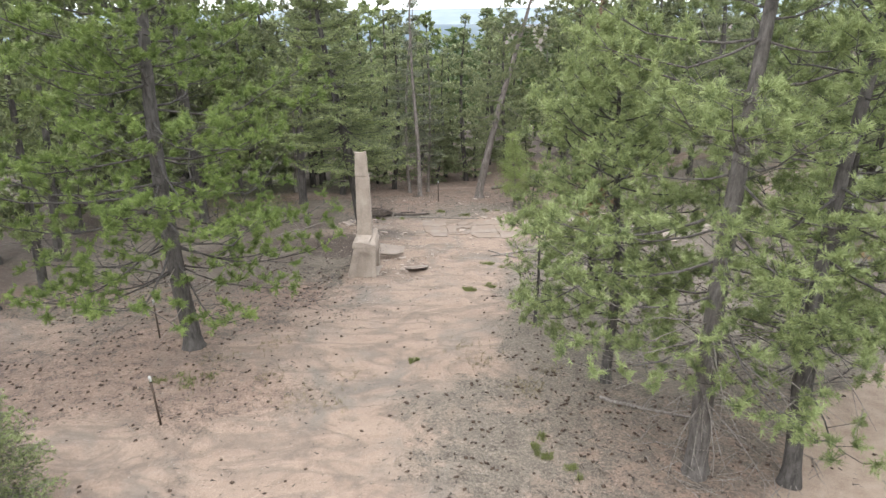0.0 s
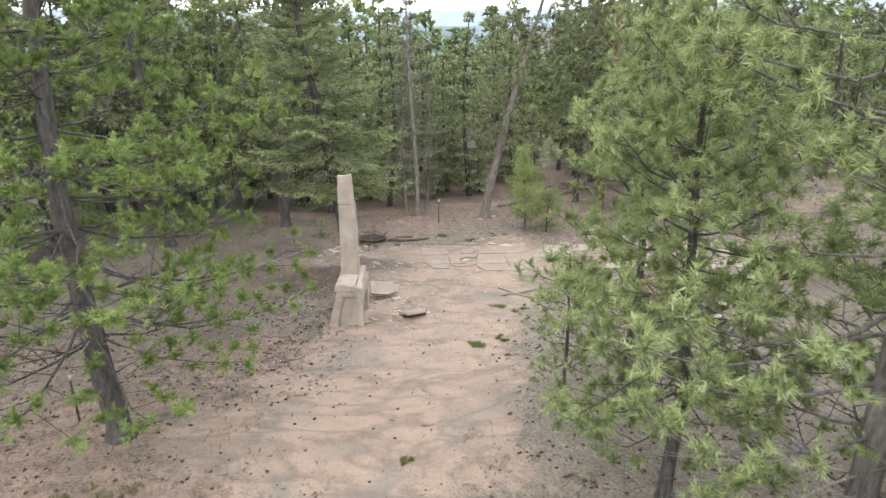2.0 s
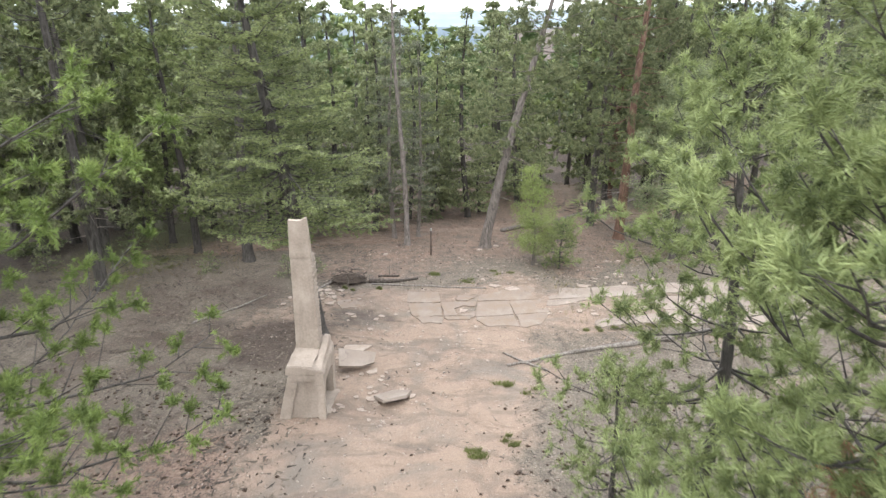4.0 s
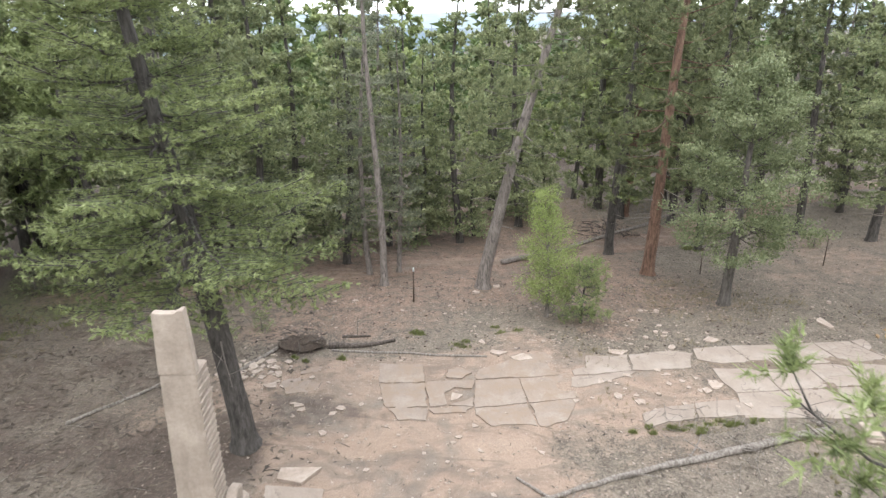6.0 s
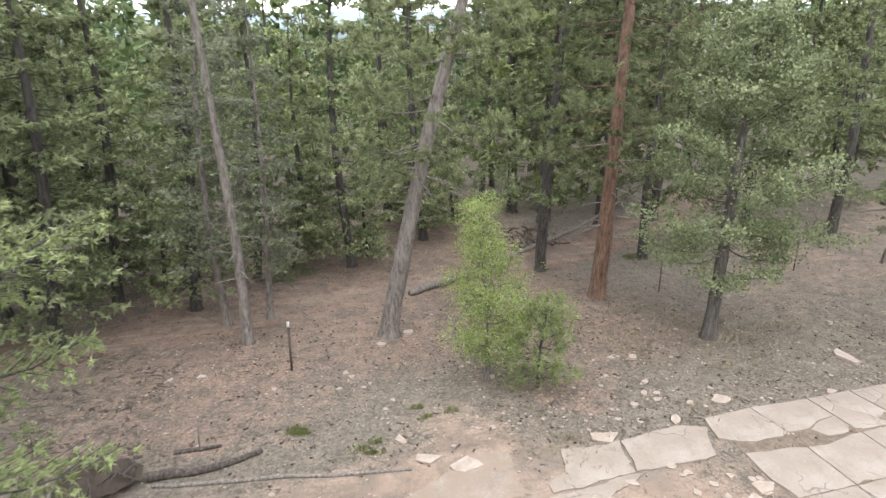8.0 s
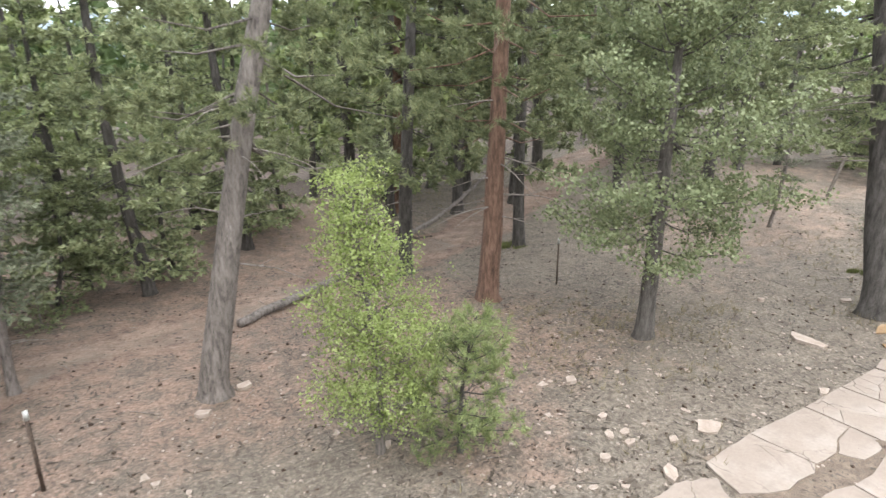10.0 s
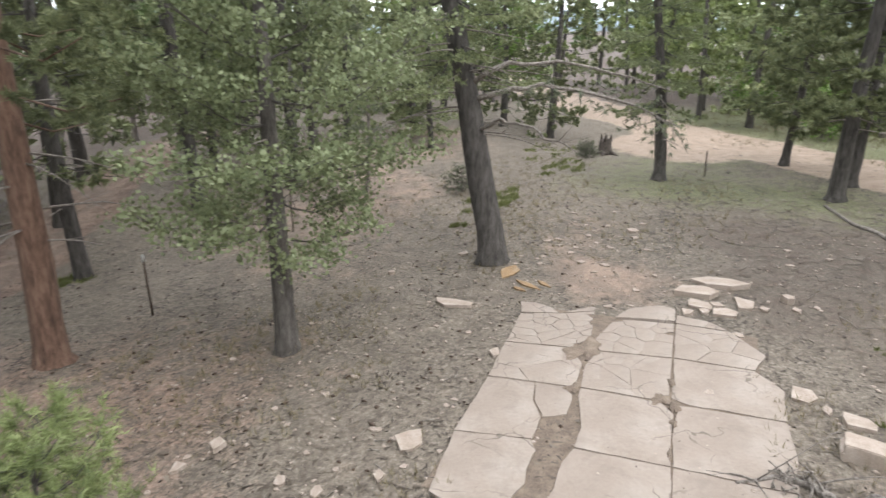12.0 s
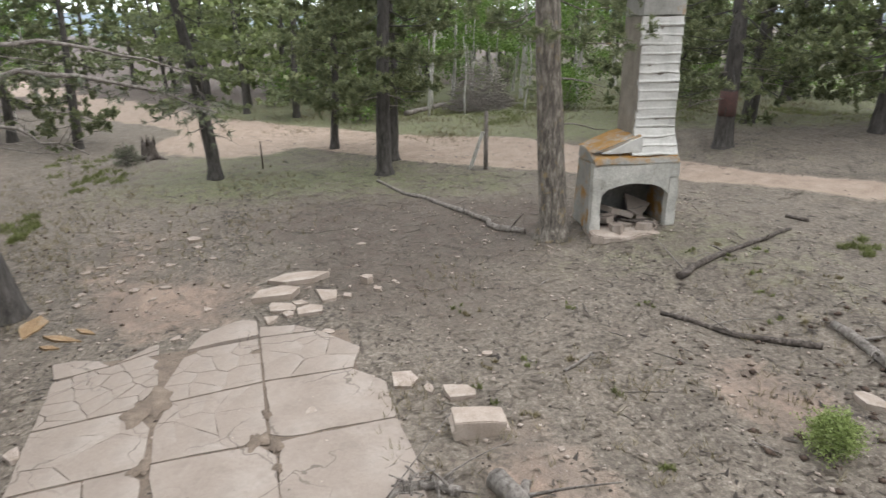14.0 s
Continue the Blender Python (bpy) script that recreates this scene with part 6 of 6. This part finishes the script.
chunk = new("concrete_chunk", slab_mesh([(-0.55, -0.3), (0.1, -0.36), (0.5, -0.25), (0.62, 0.1), (-0.5, 0.32)], 0.09)[0])
chunk.matrix_basis = pose(-2.3, 27.9, gz(-2.3, 27.9) + 0.36, 30, 4, 15)
tagged(chunk, "tilted broken concrete slab leaning by the chimney's hearth", "concrete slab", "broken stones")
chunk = new("concrete_chunk", slab_mesh([(-0.5, -0.3), (0.2, -0.42), (0.6, -0.1), (0.35, 0.35), (-0.35, 0.38)], 0.08)[0])
chunk.matrix_basis = pose(-1.1, 26.2, gz(-1.1, 26.2) + 0.16, -16, 8, 40)
tagged(chunk, "broken concrete plate tipped over a dark hollow", "concrete slab", "broken stones")

# loose chips, many of them things of their own
chips = random.Random(8)


def chip_field(cx, cy, rx, ry, n, lo, hi):
    for _ in range(n):
        x, y = chips.gauss(cx, rx), chips.gauss(cy, ry)
        s = chips.uniform(lo, hi) * (1.8 if chips.random() < 0.08 else 1.0)
        put_stone(ROCKS[chips.randrange(9)], x, y, (s * chips.uniform(1, 1.7), s, s * 0.8), chips.random() * 360, "small pale chip of broken concrete", "stone chips", "stone_chip")


chip_field(6.0, 35.7, 2.6, 0.6, 50, 0.05, 0.12)
chip_field(6.6, 32.8, 0.9, 0.5, 30, 0.08, 0.2)
chip_field(-4.6, 34.0, 0.6, 0.5, 60, 0.1, 0.26)
chip_field(17.8, 35.4, 1.5, 1.0, 40, 0.07, 0.18)
chip_field(-1.7, 26.6, 0.8, 0.7, 34, 0.06, 0.18)
chip_field(0.3, 30.0, 2.0, 1.8, 26, 0.06, 0.16)
chip_field(-2.0, 31.8, 1.2, 0.8, 16, 0.1, 0.22)
chip_field(9.5, 38.2, 3.2, 2.0, 26, 0.05, 0.14)
chip_field(2.0, 37.5, 3.0, 1.5, 22, 0.06, 0.16)
chip_field(14.5, 30.5, 2.6, 2.2, 22, 0.05, 0.16)


def litter_stuff(name, label, n, area_, mat, maker, seed, test=None):
    rs = np.random.RandomState(seed)
    x0, x1, y0, y1 = area_
    s = Soup()
    k = 0
    while k < n:
        x, y = rs.uniform(x0, x1), rs.uniform(y0, y1)
        if test is not None and rs.rand() > test(x, y):
            continue
        maker(s, x, y, rs)
        k += 1
    tagged(new(name, s.mesh(name, mat)), label, "ground litter", kind="stuff")


OCTA_V = np.array([[1, 0, 0], [0, 1, 0], [-1, 0, 0], [0, -1, 0], [0, 0, 1], [0, 0, -1]], float)
OCTA_F = np.array([[0, 1, 4], [1, 2, 4], [2, 3, 4], [3, 0, 4], [1, 0, 5], [2, 1, 5], [3, 2, 5], [0, 3, 5]])


def lump(size):
    def make(s, x, y, rs):
        r = size * (0.6 + 0.8 * rs.rand())
        v = OCTA_V * [r * (1 + 0.6 * rs.rand()), r, r * 0.7] * (0.8 + 0.4 * rs.rand(6, 1))
        a = rs.rand() * 6.283
        c, q = math.cos(a), math.sin(a)
        v = np.column_stack([v[:, 0] * c - v[:, 1] * q, v[:, 0] * q + v[:, 1] * c, v[:, 2]])
        s.add(v + [x, y, gz(x, y) + r * 0.3], OCTA_F)
    return make


def twig(s, x, y, rs):
    L, a = 0.12 + 0.4 * rs.rand() ** 2, rs.rand() * 6.283
    d = np.array([math.cos(a), math.sin(a), 0]) * L
    c = np.array([x, y, gz(x, y) + 0.012])
    tube(s, [c - d * 0.5, c + [0, 0, 0.01], c + d * 0.5], [0.008, 0.008, 0.004], 3)


def under_pines(x, y):
    m = land_masks(np.array([x]), np.array([y]))
    return 1.0 - 0.93 * float(max(m["bare"][0], m["road"][0]))


litter_stuff("pine_cones", "dark fallen pine cones on the forest floor", 2600, (-14, 12, 7, 28), M_CONE, lump(0.042), 1, under_pines)
litter_stuff("pine_cones", "dark fallen pine cones on the forest floor", 1200, (-2, 24, 34, 50), M_CONE, lump(0.03), 2, under_pines)
litter_stuff("twigs", "thin grey twigs scattered over the litter", 1600, (-13, 24, 10, 48), M_WOOD, twig, 3, under_pines)
litter_stuff("stone_grit", "small pale stone fragments on the soil", 2600, (-6, 20, 22, 42), M_STONE, lump(0.028), 4)
litter_stuff("bark_bits", "dark bark flakes and clods on the litter", 3500, (4, 24, 23, 46), M_DARKWOOD, lump(0.017), 5, under_pines)
litter_stuff("soil_clods", "brown clods of soil and litter", 3500, (-14, 6, 8, 40), M_DARKWOOD, lump(0.016), 6, under_pines)


def flakes(n, area_, seed, size, mat, label, test):
    """Thin scraps lying flat on the soil."""
    rs = np.random.RandomState(seed)
    x0, x1, y0, y1 = area_
    x, y = rs.uniform(x0, x1, n), rs.uniform(y0, y1, n)
    m = land_masks(x, y)
    ok = rs.rand(n) < test(m)
    x, y = x[ok], y[ok]
    P = np.stack([x, y, height(x, y) + 0.012], 1)
    a = rs.rand(len(x)) * 6.283
    D = np.stack([np.cos(a), np.sin(a), rs.normal(size=len(x)) * 0.12], 1)
    S = np.stack([-np.sin(a), np.cos(a), rs.normal(size=len(x)) * 0.15], 1)
    L = size * (0.5 + rs.rand(len(x), 1) ** 2 * 1.6)
    v = np.stack([P - D * L * 0.5 - S * L * 0.16, P - D * L * 0.4 + S * L * 0.18, P + D * L * 0.5], 1).reshape(-1, 3)
    tagged(new("needle_litter", mesh_from("needle_litter", v, np.arange(len(v)).reshape(-1, 3), mat)), label, "ground litter", kind="stuff")


flakes(48000, (-20, 26, 9, 50), 71, 0.1, M_FLAKE, "scraps of bark, needles and leaf litter", lambda m: 1 - 0.85 * np.maximum(m["bare"], m["road"]))
flakes(26000, (20, 42, 4, 34), 74, 0.13, M_FLAKE, "scraps of bark and dead leaves beyond the road", lambda m: 1 - 0.85 * np.maximum(m["bare"], m["road"]))
flakes(14000, (-17, -3, 20, 42), 75, 0.15, M_FLAKE, "scraps of bark and dead branches on the brown slope", lambda m: 1 - 0.6 * np.maximum(m["bare"], m["road"]))
flakes(34000, (4, 20, 24, 44), 72, 0.06, M_FLAKE, "fine scraps of bark and needles", lambda m: 1 - 0.85 * np.maximum(m["bare"], m["road"]))
flakes(7000, (-6, 8, 9, 32), 73, 0.06, M_FLAKE, "sparse needle scraps on the sand", lambda m: 0.2 + 0 * m["bare"])


def grass_patch(cx, cy, rx, ry, n, seed, mat, label, tall=0.14, width=0.012):
    rs = np.random.RandomState(seed)
    # tufts gather round a handful of uneven centres
    m = max(3, n // 22)
    a, r = rs.rand(m) * 6.283, np.sqrt(rs.rand(m))
    ox, oy = rx * r * np.cos(a), ry * r * np.sin(a)
    pick = rs.randint(0, m, n)
    x, y = cx + ox[pick] + rs.normal(size=n) * 0.13 * rx, cy + oy[pick] + rs.normal(size=n) * 0.13 * ry
    P = np.stack([x, y, height(x, y) - 0.01], 1)
    D = np.repeat([[0.0, 0.0, 1.0]], n, 0)
    v, f = blades(P, D, 7, tall, width, 0.36, rs)
    tagged(new("grass_patch", mesh_from("grass_patch", v, f, mat)), label, "grass", kind="stuff")


GL = "low tuft of fresh green grass on bare soil"
for i, (x, y, rx, ry, n) in enumerate((
    (-0.83, 17.05, 0.25, 0.3, 50), (2.52, 12.83, 0.4, 0.5, 130), (1.15, 23.6, 0.45, 0.35, 150), (1.95, 24.25, 0.4, 0.3, 100), (2.3, 26.9, 0.7, 0.5, 150), (6.5, 30.85, 0.5, 0.22, 160), (-3.6, 34.5, 0.3, 0.2, 60), (-2.2, 34.5, 0.2, 0.15, 40),
    (1.2, 35.7, 0.9, 0.45, 70), (-0.3, 36.8, 0.9, 0.5, 80), (-7.3, 16.2, 1.0, 0.8, 110), (3.05, 11.95, 0.35, 0.3, 50), (13.87, 22.14, 0.4, 0.4, 160), (5.5, 30.8, 0.35, 0.2, 80), (7.5, 31.1, 0.5, 0.14, 110), (8.4, 31.12, 0.3, 0.1, 40),
    (-13.0, 37.5, 1.5, 1.2, 200), (2.6, 36.6, 0.7, 0.4, 60), (30.5, 16.5, 3.0, 2.0, 700), (36.0, 19.0, 3.5, 2.5, 800), (33.0, 22.5, 2.2, 2.0, 600), (38.0, 24.5, 3.0, 2.0, 600), (26.0, 11.5, 2.5, 1.5, 400),
)):
    grass_patch(x, y, rx, ry, n, 300 + i, M_GRASS, GL, 0.13)
for i, (x, y, rx, ry, n) in enumerate(((22.0, 38.4, 1.3, 0.7, 300), (26.4, 38.0, 1.6, 0.8, 300), (20.5, 39.4, 1.0, 0.6, 120), (29.0, 39.0, 2.0, 1.2, 200), (18.6, 38.9, 0.5, 0.3, 70), (13.6, 47.6, 1.0, 0.5, 160))):
    grass_patch(x, y, rx, ry, n, 340 + i, M_GRASS, "low spreading green juniper mat and grass", 0.12, 0.02)
for i, (x, y, rx, ry, n) in enumerate(((22, 37, 6, 5, 1200), (34, 24, 6, 5, 1200), (29, 13.5, 5, 3.5, 900), (36, 14, 6, 5, 1200), (40, 30, 7, 6, 1200), (12.5, 28, 4.5, 3.5, 300), (10.5, 39.5, 3.5, 2.5, 500), (8, 56, 12, 4, 1500), (-14, 40, 5, 5, 900), (6.5, 34, 3, 3, 160), (1.6, 16.5, 2, 2, 150), (-4.6, 16.5, 2.4, 2.6, 180))):
    grass_patch(x, y, rx, ry, n, 360 + i, M_DRY, "thin dry straw-coloured grass in the litter", 0.17, 0.008)

sprig_rs = random.Random(17)
for i in range(26):
    x, y = sprig_rs.uniform(8.5, 15.0), sprig_rs.uniform(23.0, 30.2)
    grass_patch(x, y, 0.14, 0.14, 14, 400 + i, M_GRASS if i % 3 else M_DRY, "tiny green sprig in the litter", 0.08, 0.014)


def shrub(x, y, h, R, seed, mat, label, kind="oak", big=1.0):
    many = h > 2
    ob = make_tree("shrub", kind, h, 0.04, 0.15, R, seed, mat, M_GREYBARK, nb=98 if many else 34, subs=14 if many else 6, tufts=7 if many else 5, dead=0, big=big, bend=0.03, k=10)
    tagged(place(ob, x, y), label, "shrub", "shrubs")


shrub(-8.9, 10.3, 3.5, 1.5, 401, M_OLIVEFIR, "dense dark green juniper bush on the slope", "fir", 0.8)
shrub(22.0, 40.2, 0.8, 1.0, 402, M_GREYFIR, "low grey-green shrub in the clearing", "fir", 0.7)
shrub(29.0, 37.6, 0.5, 0.7, 403, M_GREYFIR, "low grey-green shrub in the clearing", "fir", 0.7)


leafy = make_tree("shrub", "sprig", 0.9, 0.03, 0.1, 0.8, 407, M_BRIGHT, M_GREYBARK, nb=30, subs=5, tufts=5, dead=0, big=1.5, bend=0.03)
tagged(place(leafy, 9.31, 27.1, 0, 0.36), "small bright green leafy bush on the litter", "shrub", "shrubs")


def bough(pts, r, seed, n=60):
    """A long drooping limb with sparse foliage, one thing with its stem and needles."""
    rs = np.random.RandomState(seed)
    pts = np.asarray(pts, float)
    t = np.linspace(0, 1, len(pts))
    u = np.linspace(0, 1, 14)
    P = np.column_stack([np.interp(u, t, pts[:, c]) for c in range(3)]) + rs.normal(size=(14, 3)) * 0.03
    s = Soup()
    tube(s, P, r * (1 - 0.85 * u) + 0.004, 6)
    tp, td = [], []
    for i in range(n):
        w = 0.25 + 0.75 * rs.rand()
        p0 = np.array([np.interp(w, u, P[:, c]) for c in range(3)])
        d = unit(np.array([rs.normal() * 0.8, rs.normal() * 0.8, -0.25 + 0.3 * rs.normal()]))
        L = 0.3 + 0.6 * rs.rand()
        tube(s, [p0, p0 + d * L], [0.008, 0.002], 3)
        if rs.rand() < 0.55:
            for q in (0.5, 0.75, 1.0):
                tp.append(p0 + d * L * q)
                td.append(d)
    return s, np.array(tp), np.array(td), rs


dark_fir = [o for o in bpy.data.objects if o.get("label", "").startswith("thick dark-barked leaning fir")][0]
s, tp, td, rs = bough([(16.3, 37.6, 3.4), (16.6, 36.8, 3.75), (16.9, 35.7, 3.75), (17.2, 34.4, 3.4), (17.4, 33.4, 2.95)], 0.07, 5)
inv = np.array(dark_fir.matrix_basis.inverted())
local = lambda v: np.asarray(v) @ inv[:3, :3].T + inv[:3, 3]
s.v = [local(v) for v in s.v]
limb = part("limb", s.mesh("limb", M_WOOD, True), dark_fir, "long bare grey drooping limb")
for q, (way, r) in enumerate((([(16.3, 37.6, 3.9), (16.9, 37.0, 4.2), (17.8, 36.0, 4.2), (18.6, 34.8, 3.9), (19.2, 33.7, 3.5)], 0.06), ([(16.2, 37.4, 2.9), (15.9, 36.8, 3.1), (15.7, 36.0, 3.0), (15.6, 35.2, 2.6)], 0.045))):
    s2 = bough(way, r, 8 + q, 26)[0]
    s2.v = [local(v) for v in s2.v]
    part("limb", s2.mesh("limb", M_WOOD, True), dark_fir, "long bare grey drooping limb")
v, f = blades(local(tp), td, 10, 0.14, 0.024, 0.5, rs, 0.05)
part("sprays", mesh_from("sprays", v, f, M_GREYFIR), limb, "sparse green needle sprays")

# undergrowth beyond the road and down the slope
under = random.Random(31)
count = 0
bush = make_tree("shrub", "oak", 1.5, 0.03, 0.1, 1.1, 405, M_ASPEN, M_GREYBARK, nb=21, subs=4, tufts=3, dead=0, big=1.7, bend=0.03, twigs=False, k=5)
bush2 = make_tree("shrub", "fir", 1.3, 0.03, 0.1, 1.0, 406, M_FIR, M_GREYBARK, nb=28, subs=4, tufts=3, dead=0, big=1.3, bend=0.03, twigs=False, k=6, wide=1.5)
for root, label in ((bush, "low leafy light green shrub in the undergrowth"), (bush2, "low dark green shrub in the undergrowth")):
    tagged(root, label, "shrub", "undergrowth")
place(bush, 44.0, 12.0)
place(bush2, 30.5, 14.5)
for _ in range(400):
    x, y = under.uniform(26, 60), under.uniform(-2, 34)
    if not clear_of_tracks(x, y) or (x - 31) + (20 - y) * 0.45 < 0 or count > 62:
        continue
    count += 1
    copy_thing(under.choice((bush, bush2)), pose(x, y, gz(x, y), 0, 0, under.random() * 360)).scale = [0.6 + 0.8 * under.random()] * 3
for x, y, k in ((-15, 41, 1.0), (-17, 37, 0.8), (-12.5, 44.5, 0.9), (-9.8, 36.8, 0.7), (10.5, 56, 0.9), (6.2, 54.5, 0.8), (-6.3, 36.2, 0.7), (-5.2, 36.8, 0.5), (18.5, 46.3, 0.7), (-0.8, 47.5, 0.7), (24.5, 49.0, 0.9)):
    copy_thing(bush2, pose(x, y, gz(x, y), 0, 0, x * 50)).scale = [k] * 3

# a clump of dead brown needles in the young pine
young = [o for o in bpy.data.objects if o.get("label", "").startswith("young bushy pine beside")][0]
rs = np.random.RandomState(12)
P = rs.normal(size=(26, 3)) * [0.13, 0.13, 0.2] + [3.75 - young.location.x, 15.4 - young.location.y, 6.2 - young.location.z]
v, f = blades(P, unit(rs.normal(size=(26, 3)) + [0, 0, -0.6]), 22, 0.17, 0.012, 0.5, rs)
part("dead_needles", mesh_from("dead_needles", v, f, M_DEAD), young, "hanging clump of dead brown needles")
